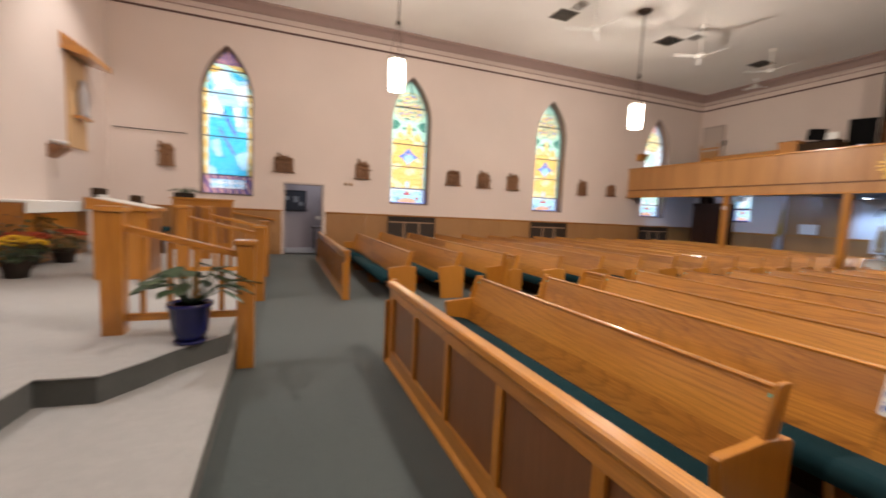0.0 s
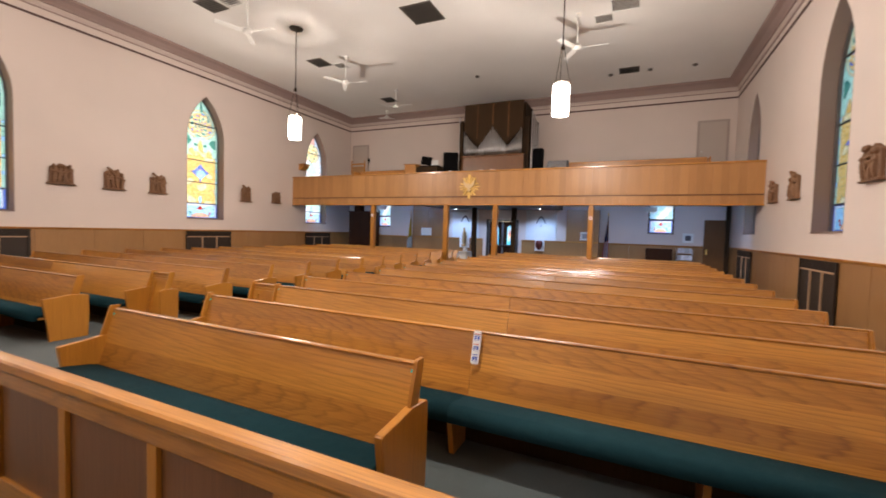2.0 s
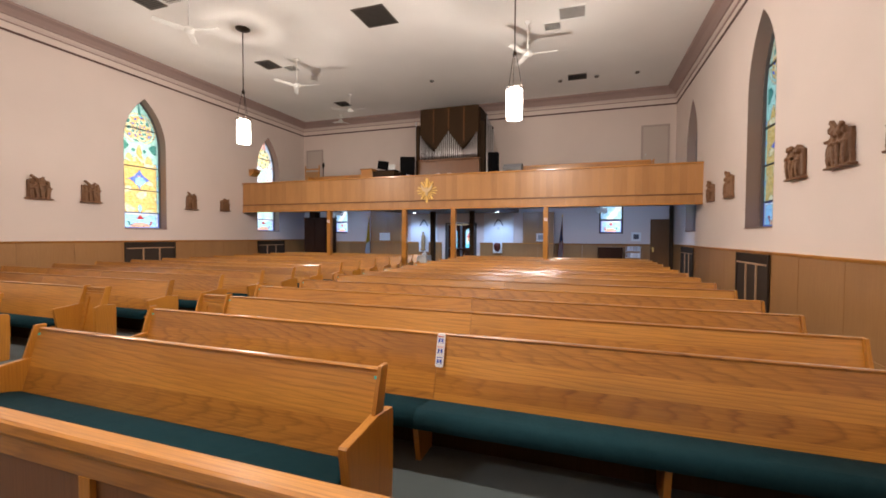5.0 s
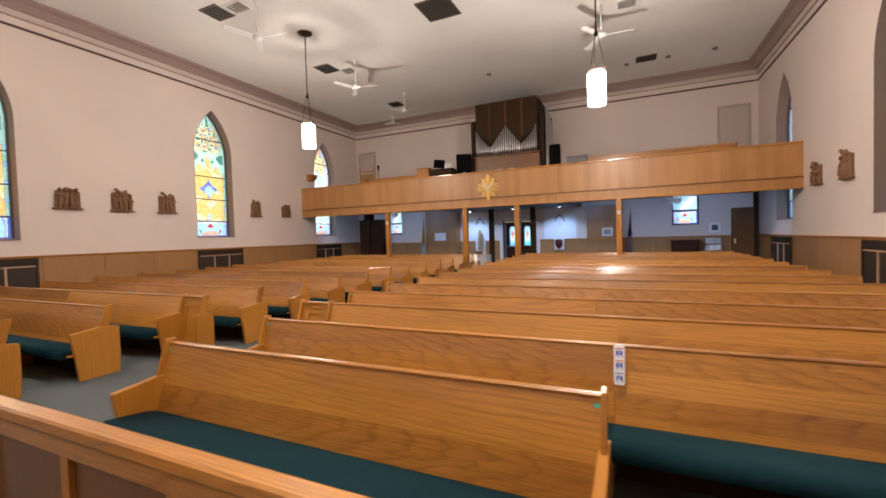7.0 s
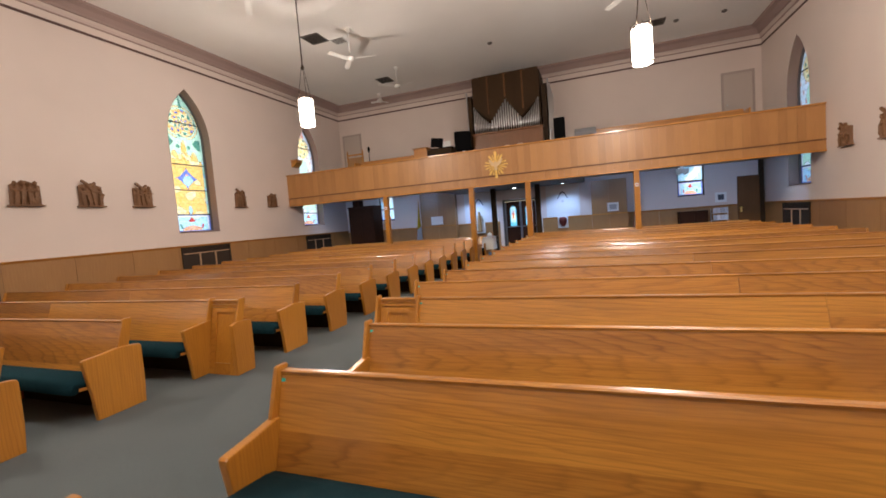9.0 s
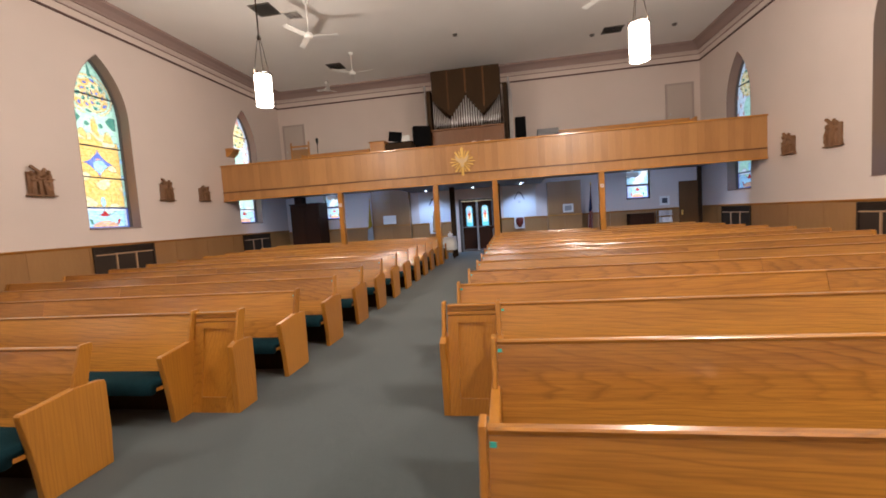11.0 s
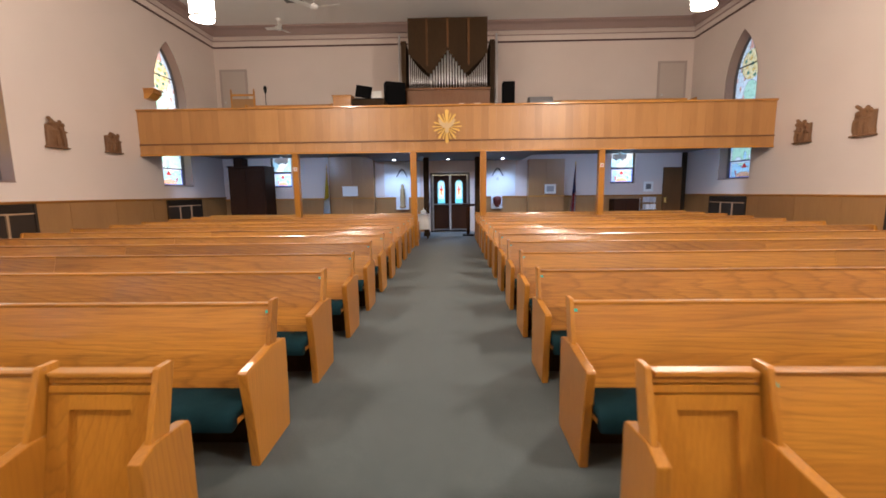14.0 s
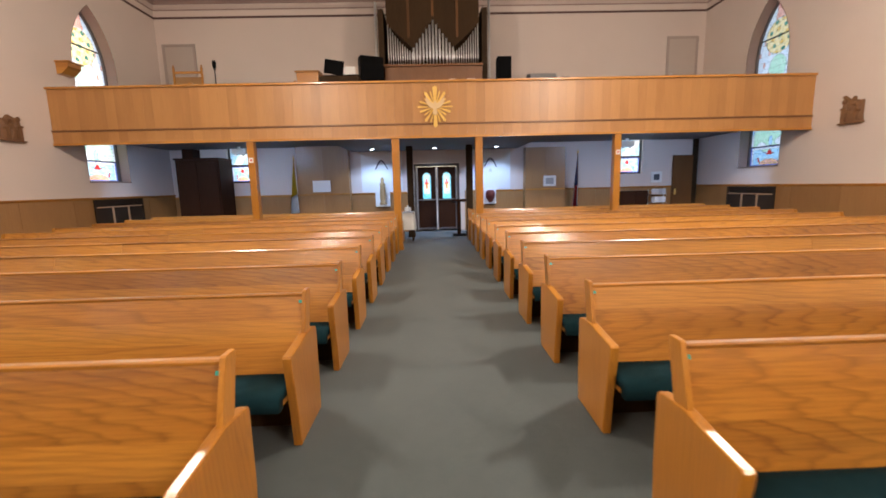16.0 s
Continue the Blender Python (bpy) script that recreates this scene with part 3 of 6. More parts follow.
# rear entrance: glazed double door with leaded lights
dt = empty("door_1", XB, 6.68, 0, "dark wooden double door with leaded lights in an aluminium frame", "door", kind="structure")
bm = B()
for y0, y1 in ((-0.70, -0.62), (0.62, 0.70)):
    box(bm, 0.02, 0.14, y0, y1, 0, 2.07, 0.006)
box(bm, 0.02, 0.14, -0.619, 0.619, 1.99, 2.07, 0.006)
part("door_frame", bm, mat("grey_bronze_frame", (0.10, 0.09, 0.085), 0.45, 0.5), dt)
for s in (-1, 1):
    y0, y1 = (0.006, 0.615) if s > 0 else (-0.615, -0.006)
    leaf = wall_with("door_leaf", 0, 0.12, 0.17, y0, y1, 0.03, 1.98, [arch((y0 + y1) / 2, 0.13, 1.0, 1.66, 1.81, 6)], BROWN)
    leaf.parent = dt
    bm = B()
    for a, b in ((y0 + 0.001, y0 + 0.035), (y1 - 0.035, y1 - 0.001)):
        box(bm, 0.085, 0.119, a, b, 0.04, 1.97)
    for z in (0.05, 0.95):
        box(bm, 0.087, 0.117, y0 + 0.0355, y1 - 0.0355, z, z + 0.04)
    part("storm_door_frame", bm, DULL, leaf, "brushed aluminium stiles and push bar")
    gm = B()
    c = (y0 + y1) / 2
    lo, hi = 0.99, 1.82
    top = 0.14
    for j in range(16):
        for i in range(7):
            z0, z1 = lo + (hi - lo) * j / 16, lo + (hi - lo) * (j + 1) / 16
            p, q = -top + 2 * top * i / 7, -top + 2 * top * (i + 1) / 7
            f = gm.faces.new([gm.verts.new((0.145, c + y, z)) for y, z in ((p + 0.001, z0 + 0.001), (q - 0.001, z0 + 0.001), (q - 0.001, z1 - 0.001), (p + 0.001, z1 - 0.001))])
            tone = "aqua" if i in (0, 6) or j in (0, 1, 2, 15) else ("red" if (i == 3 and 6 <= j <= 11) or (j == 9 and 1 < i < 5) else ("cream" if i in (2, 4) and 4 < j < 9 else "sky"))
            f.material_index = list(SG).index(tone)
    part("leaded_light", gm, list(SG.values()), leaf, "small arched stained-glass light")

# side door in the long wall and the lobby behind it
sd = empty("door_2", 1.52, YL, 0, "open side doorway with a narrow painted casing", "doorway", kind="structure")
bm = B()
for a, b in ((-0.572, -0.53), (0.53, 0.572)):
    box(bm, a, b, -0.012, 0.30, 0, 2.137)
box(bm, -0.529, 0.529, -0.012, 0.30, 2.09, 2.137)
part("door_casing", bm, plaster("casing_paint", (0.55, 0.47, 0.43)), sd)
lob = empty("side_lobby", label="small lobby with grey walls and a noticeboard", category="lobby", kind="structure")
LOB = plaster("lobby_grey_plaster", (0.42, 0.38, 0.40))
part("wall_lobby_end", box(B(), 0.2, 3.6, 16.9, 17.05, 0, 2.6), LOB, lob)
part("wall_lobby_side", box(B(), 0.05, 0.2, YL + T, 17.05, 0, 2.6), LOB, lob)
part("wall_lobby_far", box(B(), 3.6, 3.75, YL + T, 17.05, 0, 2.6), LOB, lob)
part("lobby_ceiling", box(B(), 0.05, 3.75, YL + T, 17.05, 2.6, 2.7), CEIL, lob)
part("lobby_floor", box(B(), 0.05, 3.75, YL + T, 17.05, -0.2, 0.0), mat("pale_lino", (0.5, 0.52, 0.56), 0.3), lob)
lob_lamp = empty("lobby_ceiling_lamp", 1.9, 16.0, 2.6, "round white ceiling lamp in the side lobby", "ceiling lamp")
part("dome", lathe(B(), [(0.02, -0.09), (0.12, -0.07), (0.17, -0.02), (0.17, -0.001)], 0, 0, 20), FANWHITE, lob_lamp)
part("ring", lathe(B(), [(0.175, -0.012), (0.185, -0.006), (0.18, -0.001)], 0, 0, 20), STEEL, lob_lamp)
ll = new("lobby_lamp", bpy.data.lights.new("lobby_lamp", "POINT"))
ll.data.energy, ll.data.color, ll.data.shadow_soft_size, ll.location = 4.0, (0.92, 0.92, 1.0), 0.1, (1.9, 16.0, 2.38)
tagged(ll, kind="structure")
nb = empty("noticeboard", 1.25, 16.9, 1.62, "dark noticeboard with pale notices in a frame", "noticeboard")
part("board", box(B(), -0.42, 0.42, -0.02, 0.0, -0.33, 0.33), mat("noticeboard_felt", (0.05, 0.055, 0.07), 0.9), nb)
for k, (x, z, w, h) in enumerate(((-0.2, 0.08, 0.2, 0.14), (0.12, 0.05, 0.16, 0.2), (0.28, -0.1, 0.1, 0.14))):
    part("notice", box(B(), x - w / 2, x + w / 2, -0.026, -0.021, z - h / 2, z + h / 2), mat("notice_paper_%d" % k, (0.3, 0.32, 0.35), 0.8), nb)
bm = B()
for a in (-0.45, 0.42):
    box(bm, a, a + 0.03, -0.03, 0.0, -0.36, 0.36)
for a in (-0.36, 0.33):
    box(bm, -0.419, 0.419, -0.029, 0.0, a, a + 0.03)
part("board_frame", bm, BLACK, nb)
lst = empty("lobby_stand", 2.10, 16.0, 0, "small dark table with white pamphlets in the side lobby", "table")
for dx, dy in ((-0.18, -0.12), (0.18, -0.12), (-0.18, 0.12), (0.18, 0.12)):
    part("leg", tube(B(), (dx, dy, 0), (dx, dy, 0.74), 0.015), BLACK, lst)
part("shelf", box(B(), -0.26, 0.26, -0.2, 0.2, 0.741, 0.77, 0.005), BROWN, lst)
for k, x in enumerate((-0.13, 0.0, 0.13)):
    part("pamphlet", box(B(), x - 0.055, x + 0.055, -0.08, 0.08, 0.771, 0.80 + 0.03 * k), mat("pamphlet_%d" % k, ((0.75, 0.76, 0.78), (0.7, 0.72, 0.75), (0.72, 0.7, 0.68))[k], 0.7), lst)
font = empty("water_font", 2.04, YL + 0.33, 1.12, "small white holy-water font on the doorway wall", "font")
part("bowl", lathe(B(), [(0.02, -0.08), (0.07, -0.04), (0.10, 0.03), (0.08, 0.03), (0.05, 0.0)], -0.06, 0, 16), WHITE, font)

# ---- gallery ----
GX, GZ0, GZ1 = 14.05, 2.40, 3.57
gal = empty("balcony", GX, 6.6, GZ0, "oak-boarded choir balcony across the rear of the nave", "balcony", kind="structure")
GY0, GY1 = YR + 0.004 - 6.6, YL - 0.004 - 6.6
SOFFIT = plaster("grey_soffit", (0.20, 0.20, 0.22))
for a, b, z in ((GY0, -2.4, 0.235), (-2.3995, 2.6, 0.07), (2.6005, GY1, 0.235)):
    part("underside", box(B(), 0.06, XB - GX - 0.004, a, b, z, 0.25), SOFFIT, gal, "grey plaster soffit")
part("bottom_rail", box(B(), -0.035, 0.059, GY0, GY1, 0.0, 0.045, 0.006), OAK_Y, gal)
part("lower_backing", box(B(), 0.02, 0.05, GY0, GY1, 0.0455, 0.27), OAK_RED, gal)
part("trim_rail", box(B(), -0.03, 0.05, GY0, GY1, 0.271, 0.31, 0.008), mat("dark_oak_trim", (0.20, 0.085, 0.03), 0.35), gal)
part("cap_rail", box(B(), -0.05, 0.20, GY0, GY1, 1.125, 1.17, 0.012), OAK_Y, gal)
part("parapet_back", box(B(), 0.051, 0.15, GY0, GY1, 0.251, 1.124), OAK_RED, gal)
part("tier_front", box(B(), 0.151, 1.6, GY0, GY1, 0.251, 0.40), CARPET, gal)
part("tier_middle", box(B(), 1.601, XB - GX - 0.004, GY0, GY1, 0.251, 0.75), CARPET, gal)
part("tier_rear", box(B(), 2.7, XB - GX - 0.004, GY0, GY1, 0.751, 1.10), CARPET, gal)
nb_ = 84
for i in range(nb_):
    a, b = GY0 + (GY1 - GY0) * i / nb_, GY0 + (GY1 - GY0) * (i + 1) / nb_
    part("board", box(B(), 0.0, 0.05, a + 0.0006, b - 0.0006, 0.311, 1.124), BOARD, gal)
    part("lower_board", box(B(), -0.010, 0.0195, a + 0.001, b - 0.001, 0.046, 0.2705), BOARD, gal)

for k, (y, w) in enumerate(((10.65, 0.075), (7.59, 0.08), (5.80, 0.08), (2.79, 0.075))):
    p = empty("support_post", 14.13, y, 0, "square varnished oak post under the balcony front", "post", "posts under the balcony")
    part("shaft", box(B(), -w, w, -w, w, 0, 2.47, 0.008), OAK_Z, p)
    part("plinth", box(B(), -w - 0.015, w + 0.015, -w - 0.015, w + 0.015, 0, 0.12, 0.006), OAK_Z, p)
    if k in (0, 3):
        s = part("sign_plate", box(B(), -w - 0.008, -w - 0.001, -0.045, 0.045, 1.97, 2.07), PAPER, p, "small white sign")
        part("sign_mark", box(B(), -w - 0.011, -w - 0.0085, -0.018, 0.018, 2.0, 2.04), RED, s)
for y in (7.42, 5.80):
    p = empty("support_post", 16.5, y, 0, "dark-stained post behind the rear pews", "post", "dark posts under the balcony")
    part("shaft", box(B(), -0.085, 0.085, -0.085, 0.085, 0, 2.47, 0.006), WALNUT, p)
    part("plinth", box(B(), -0.10, 0.10, -0.10, 0.10, 0, 0.12, 0.006), WALNUT, p)

# dove emblem on the balcony front
em = empty("dove_emblem", GX - 0.004, 6.72, 3.03, "gilded sunburst emblem with a pale carved dove", "emblem")
for i in range(20):
    a = 2 * math.pi * i / 20 + math.pi / 2
    k = min(i, 20 - i)
    r = (0.42, 0.34, 0.37, 0.29, 0.35, 0.38, 0.35, 0.29, 0.37, 0.33, 0.42)[k]
    w = (0.050, 0.016, 0.030, 0.016, 0.024, 0.018, 0.024, 0.016, 0.030, 0.016, 0.046)[k]
    bm = B()
    d, n_ = Vector((math.cos(a), math.sin(a))), Vector((-math.sin(a), math.cos(a)))
    pts = [d * 0.06 - n_ * w * 0.4, d * r * 0.92 - n_ * w, d * r, d * r * 0.92 + n_ * w, d * 0.06 + n_ * w * 0.4]
    prism(bm, [(p.x, p.y) for p in pts], 0, -0.045 + 0.015 * (i % 2), -0.001)
    part("ray", bm, GOLD, em)
bm = B()
prism(bm, [(0.0, 0.13), (0.035, 0.06), (0.10, 0.10), (0.20, 0.20), (0.19, 0.08), (0.12, -0.02), (0.04, -0.05), (0.05, -0.14), (0.0, -0.18),
           (-0.05, -0.14), (-0.04, -0.05), (-0.12, -0.02), (-0.19, 0.08), (-0.20, 0.20), (-0.10, 0.10), (-0.035, 0.06)], 0, -0.085, -0.0455)
part("dove", bm, mat("pale_carved_wood", (0.72, 0.52, 0.28), 0.5), em, "pale carved dove")

# organ on the balcony
OX, OY, OZ = 16.2, 6.70, 3.15
org = empty("pipe_organ", OX, OY, OZ, "walnut organ case with silvery tin pipes in a V pattern", "pipe organ")
part("base_case", box(B(), 0.0, 1.6, -1.25, 1.25, 0.0, 1.28, 0.01), OAK_RED, org, "reddish oak lower case")
part("base_cap", box(B(), -0.06, 0.3, -1.27, 1.27, 1.281, 1.33, 0.008), OAK_RED, org)
part("back_case", box(B(), 0.35, 1.6, -1.2, 1.2, 1.331, 3.33, 0.01), WALNUT, org)
panel = [(-1.18, 3.34), (1.18, 3.34), (1.18, 2.28), (1.02, 2.18), (0.50, 1.72), (0.05, 2.34), (-0.05, 2.34), (-0.50, 1.72), (-1.02, 2.18), (-1.18, 2.28)]
part("front_panel", prism(B(), panel, 0, 0.06, 0.11), WALNUT, org, "dark walnut shade cut to a W")
for y in (-0.62, 0.0, 0.62):
    part("batten", box(B(), 0.03, 0.059, y - 0.03, y + 0.03, 2.50 if y == 0 else 2.0, 3.34), DOORWOOD, org)


def organ_pipe(y, h, r, depth=0.16):
    bm = B()
    lathe(bm, [(0.006, 0), (r, 0.20), (r, h)], 0, 0, 10)
    p = part("organ_pipe", bm, PIPE, org)
    p.location = (depth, y, 1.335)
    part("mouth", box(B(), -r - 0.001, -r * 0.5, -r * 0.35, r * 0.35, 0.215, 0.225), BLACK, p)


for i in range(-6, 7):
    organ_pipe(0.084 * i, 1.06 - 0.108 * abs(i), 0.027, 0.03)
for s in (-1, 1):
    for i in range(14):
        organ_pipe(s * (1.14 - 0.060 * i), 0.23 + 0.72 * ((13 - i) / 13) ** 1.7, 0.015, -0.01)
    tower = [(0.12, s * 1.26), (0.12, s * 1.40), (1.2, s * 1.52), (1.2, s * 1.26)]
    part("side_tower", prism(B(), tower, 2, 0.0, 2.72), WALNUT, org)
    for k in range(4):
        bm = B()
        lathe(bm, [(0.008, 0), (0.03, 0.25), (0.03, 2.45 - 0.12 * k)], 0, 0, 10)
        p = part("organ_pipe", bm, PIPE, org)
        p.location = (0.30 + 0.22 * k, s * (1.47 + 0.03 * k), 0.5)

# things on the balcony


def loudspeaker(x, y, z, w, h, tilt):
    t = empty("loudspeaker", x, y, z, "black loudspeaker cabinet on the balcony", "loudspeaker", "balcony loudspeakers")
    t.rotation_euler = (0, 0, radians(tilt))
    part("cabinet", box(B(), -0.15, 0.15, -w / 2, w / 2, 0, h, 0.02), BLACK, t)
    part("grille", box(B(), -0.162, -0.151, -w / 2 + 0.02, w / 2 - 0.02, 0.1, h - 0.02, 0.004), BLACK, t)
    part("badge", box(B(), -0.166, -0.163, -0.05, 0.05, 0.05, 0.075), STEEL, t)
    part("stand", tube(B(), (0, 0, -0.65), (0, 0, 0), 0.02), BLACK, t)
    part("stand_base", lathe(B(), [(0.2, -0.65), (0.2, -0.635), (0.03, -0.62)], 0, 0, 16), BLACK, t)


loudspeaker(16.2, 4.90, 4.14 - 0.33, 0.36, 0.80, 0)
loudspeaker(15.9, 8.27, 3.80, 0.58, 0.78, 22)
ms = empty("keyboard_desk", 15.3, 9.0, 2.80, "organ console with a black monitor and sheet music", "desk")
part("desk_body", box(B(), -0.25, 0.4, -0.55, 0.35, 0, 1.15, 0.01), WALNUT, ms)
part("music_stand", box(B(), -0.1, 0.3, -0.52, 0.28, 1.151, 1.21, 0.004), BLACK, ms)
bm = box(B(), 0.05, 0.09, -0.15, 0.30, 1.26, 1.58, 0.008)
bmesh.ops.rotate(bm, verts=bm.verts, cent=(0.07, 0.07, 1.4), matrix=Matrix.Rotation(radians(9), 3, "X"))
part("monitor", bm, BLACK, ms, "black flat monitor")
part("monitor_foot", box(B(), 0.05, 0.12, 0.15, 0.30, 1.211, 1.239), BLACK, ms)
part("sheet_music", box(B(), 0.1, 0.13, -0.42, -0.12, 1.212, 1.44), PAPER, ms)
bx = empty("wooden_desk", 15.3, 9.62, 2.80, "plain oak desk box beside the console", "desk")
part("carcass", box(B(), -0.25, 0.25, -0.25, 0.25, 0, 1.24, 0.01), OAK_Y, bx)
part("top", box(B(), -0.28, 0.28, -0.28, 0.28, 1.241, 1.27, 0.006), OAK_Y, bx)
ch = empty("choir_chair", 16.0, 12.95, 3.15, "light oak ladder-back chair on the balcony", "chair")
for dx, dy, h in ((-0.2, -0.36, 0.45), (-0.2, 0.34, 0.45), (0.2, -0.36, 1.36), (0.2, 0.34, 1.36)):
    part("leg", box(B(), dx - 0.022, dx + 0.022, dy - 0.022, dy + 0.022, 0, h, 0.006), OAK_Z, ch)
    if h > 1:
        part("finial", lathe(B(), [(0.012, h), (0.022, h + 0.02), (0.016, h + 0.045), (0.0005, h + 0.055)], dx, dy, 10), OAK_Z, ch)
part("seat", box(B(), -0.23, 0.23, -0.38, 0.36, 0.451, 0.49, 0.01), OAK_Y, ch)
part("top_slat", box(B(), 0.185, 0.215, -0.337, 0.317, 1.20, 1.26, 0.006), OAK_Y, ch)
part("back_panel", box(B(), 0.19, 0.21, -0.337, 0.317, 0.70, 1.12, 0.006), WAINS, ch, "paler wooden back panel")
part("low_slat", box(B(), 0.185, 0.215, -0.337, 0.317, 0.60, 0.66, 0.006), OAK_Y, ch)
mc = empty("microphone_stand", 15.7, 12.02, 2.8 + 0.35, "black microphone on a short stand", "microphone")
part("base", lathe(B(), [(0.12, 0), (0.12, 0.02), (0.015, 0.03)], 0, 0, 14), BLACK, mc)
part("pole", tube(B(), (0, 0, 0.03), (0, 0, 1.15), 0.012), BLACK, mc)
part("microphone", lathe(B(), [(0.02, 1.15), (0.035, 1.2), (0.05, 1.30), (0.03, 1.36), (0.0005, 1.37)], 0, 0, 12), BLACK, mc)
for cx_, base, y0, y1, top in ((15.5, 2.80, 9.95, 12.3, 3.93), (16.2, 3.15, -0.4, 4.2, 4.07)):
    cp = empty("choir_pew", cx_, (y0 + y1) / 2, base, "oak choir pew back just above the balcony rail", "pew", "choir pews")
    h, w = top - base, (y1 - y0) / 2
    part("back", box(B(), 0.0, 0.04, -w, w, 0.25, h, 0.008), OAK_Y, cp)
    for s in (-1, 1):
        part("end_panel", box(B(), -0.42, 0.06, s * w - 0.022 + s * 0.024, s * w + 0.022 + s * 0.024, 0, h - 0.06, 0.01), OAK_Z, cp)
    part("seat", box(B(), -0.42, -0.001, -w, w, 0.38, 0.42, 0.006), OAK_Y, cp)
cv = empty("covered_keyboard", 15.6, 4.1, 2.80, "grey covered keyboard behind the balcony rail", "keyboard")
cover = [(-0.25, 0.0), (0.3, 0.0), (0.3, 1.18), (0.15, 1.28), (-0.15, 1.22), (-0.25, 1.10)]
part("cover", prism(B(), cover, 1, -0.35, 0.3, 0.02), mat("grey_dust_cover", (0.22, 0.22, 0.23), 0.8), cv)
part("cover_hem", box(B(), -0.26, 0.31, -0.36, 0.31, -0.0, 0.05), mat("grey_hem", (0.15, 0.15, 0.16), 0.8), cv)
for x, y, z, w in ((14.16, 5.95, 3.572, 0.16), (14.16, 6.35, 3.572, 0.13), (14.17, 3.95, 3.572, 0.18)):
    bk = part("hymn_book", box(B(), -0.09, 0.09, -w / 2, w / 2, 0, 0.03, 0.004), mat("book_%d" % int(y * 10), (0.55, 0.4, 0.3) if y > 5 else (0.05, 0.05, 0.05), 0.6))
    bk.location = (x, y, z)
    tagged(bk, "thin book lying on the balcony rail", "book", "books on the rail")
# wall shelf beside the rear window
sh = empty("wall_bracket", 14.55, YL, 3.91, "small carved oak wall bracket by the window", "bracket")
part("bracket_body", prism(B(), [(0.0, 0.0), (-0.10, 0.02), (-0.26, 0.16), (-0.26, 0.24), (0.0, 0.24)], 0, -0.17, 0.17), OAK_Y, sh)
part("bracket_top", box(B(), -0.20, 0.20, -0.30, 0.0, 0.2405, 0.27, 0.006), OAK_Y, sh)

# doors high on the rear wall
for n, y in ((3, 14.04), (4, -0.75)):
    t = empty("door_%d" % n, XB, y, 3.5, "plain cream flush door behind the balcony", "door", kind="structure")
    part("door_leaf", box(B(), -0.02, -0.002, -0.40, 0.40, 0, 2.04), plaster("door_paint_%d" % n, (0.55, 0.47, 0.42)), t)
    bm = B()
    for a in (-0.47, 0.401):
        box(bm, -0.035, -0.002, a, a + 0.069, 0, 2.11)
    box(bm, -0.035, -0.002, -0.40, 0.40, 2.041, 2.11)
    part("door_casing", bm, plaster("casing_grey_%d" % n, (0.46, 0.38, 0.34)), t)
    part("door_knob", lathe(B(), [(0.01, 0), (0.03, 0.01), (0.03, 0.05), (0.005, 0.06)], -0.05, 0.32, 12, 1.0), STEEL, t)

# ---- under the gallery ----
for n, (y0, y1) in enumerate(((9.3, 10.85), (2.79, 4.0))):
    pier = empty("pier_%d" % (n + 1), 17.6, (y0 + y1) / 2, 0, "oak-veneered pier against the rear wall", "pier", kind="structure")
    w = (y1 - y0) / 2
    for k in range(2):
        part("panel", box(B(), 0.0, 0.30 - 0.004, -w + w * k + 0.002, w * k - 0.002, 0, 2.465 if n else 2.63), WAINS, pier)
    part("rail", box(B(), -0.02, -0.001, -w, w, 1.20, 1.24, 0.004), OAK_Y, pier)
for y, z, w, h, dark in ((10.12, 1.46, 0.26, 0.17, False), (3.27, 1.46, 0.19, 0.16, True)):
    pf = empty("framed_notice", 17.578, y, z, "white framed notice on the oak pier", "picture", "notices on the piers")
    part("sheet", box(B(), -0.008, 0.0, -w + 0.03, w - 0.03, -h + 0.03, h - 0.03), PAPER, pf)
    bm = B()
    for a in (-w, w - 0.03):
        box(bm, -0.02, 0.0, a, a + 0.03, -h, h)
    for a in (-h, h - 0.03):
        box(bm, -0.019, 0.0, -w + 0.0301, w - 0.0301, a, a + 0.03)
    part("picture_frame", bm, FANWHITE if dark else PAPER, pf)
    if dark:
        part("print", box(B(), -0.011, -0.0085, -w + 0.07, w - 0.07, -h + 0.07, h - 0.07), mat("grey_print", (0.35, 0.35, 0.36), 0.7), pf)

# white shrine niches either side of the entrance
for n, y in enumerate((8.35, 5.03)):
    ni = empty("shrine_niche", 17.86, y, 0, "white wall shrine with a small arch above a pedestal", "shrine", "shrines by the entrance")
    part("backing", box(B(), 0.0, 0.036, -0.62, 0.62, 1.24, 2.46), WHITE, ni)
    part("pedestal_panel", box(B(), -0.05, 0.0, -0.22 if n == 0 else -0.16, 0.22, 0.80, 1.26, 0.006), WHITE, ni)
    for s in (-1, 1):
        bm = B()
        prism(bm, [(s * 0.01, 2.22), (s * 0.09, 2.15), (s * 0.20, 1.93), (s * 0.17, 1.93), (s * 0.075, 2.10), (s * 0.01, 2.15)], 0, -0.05, -0.001)
        # Dark grey puts the arch's shadow into the moulding's colour.
        part("arch_moulding", bm, mat("grey_shadowed_arch_%d%d" % (n, s), (0.12, 0.11, 0.13), 0.6), ni)
    part("ledge", box(B(), -0.22, -0.051, -0.16, 0.16, 0.82, 0.86, 0.008), WHITE, ni)
st = part("statue", lathe(B(), [(0.10, 0), (0.11, 0.06), (0.075, 0.10), (0.09, 0.2), (0.085, 0.4), (0.07, 0.55), (0.085, 0.62), (0.045, 0.68), (0.055, 0.74), (0.04, 0.81), (0.001, 0.83)], 0, 0, 16),
          mat("painted_plaster_figure", (0.40, 0.26, 0.12), 0.6))
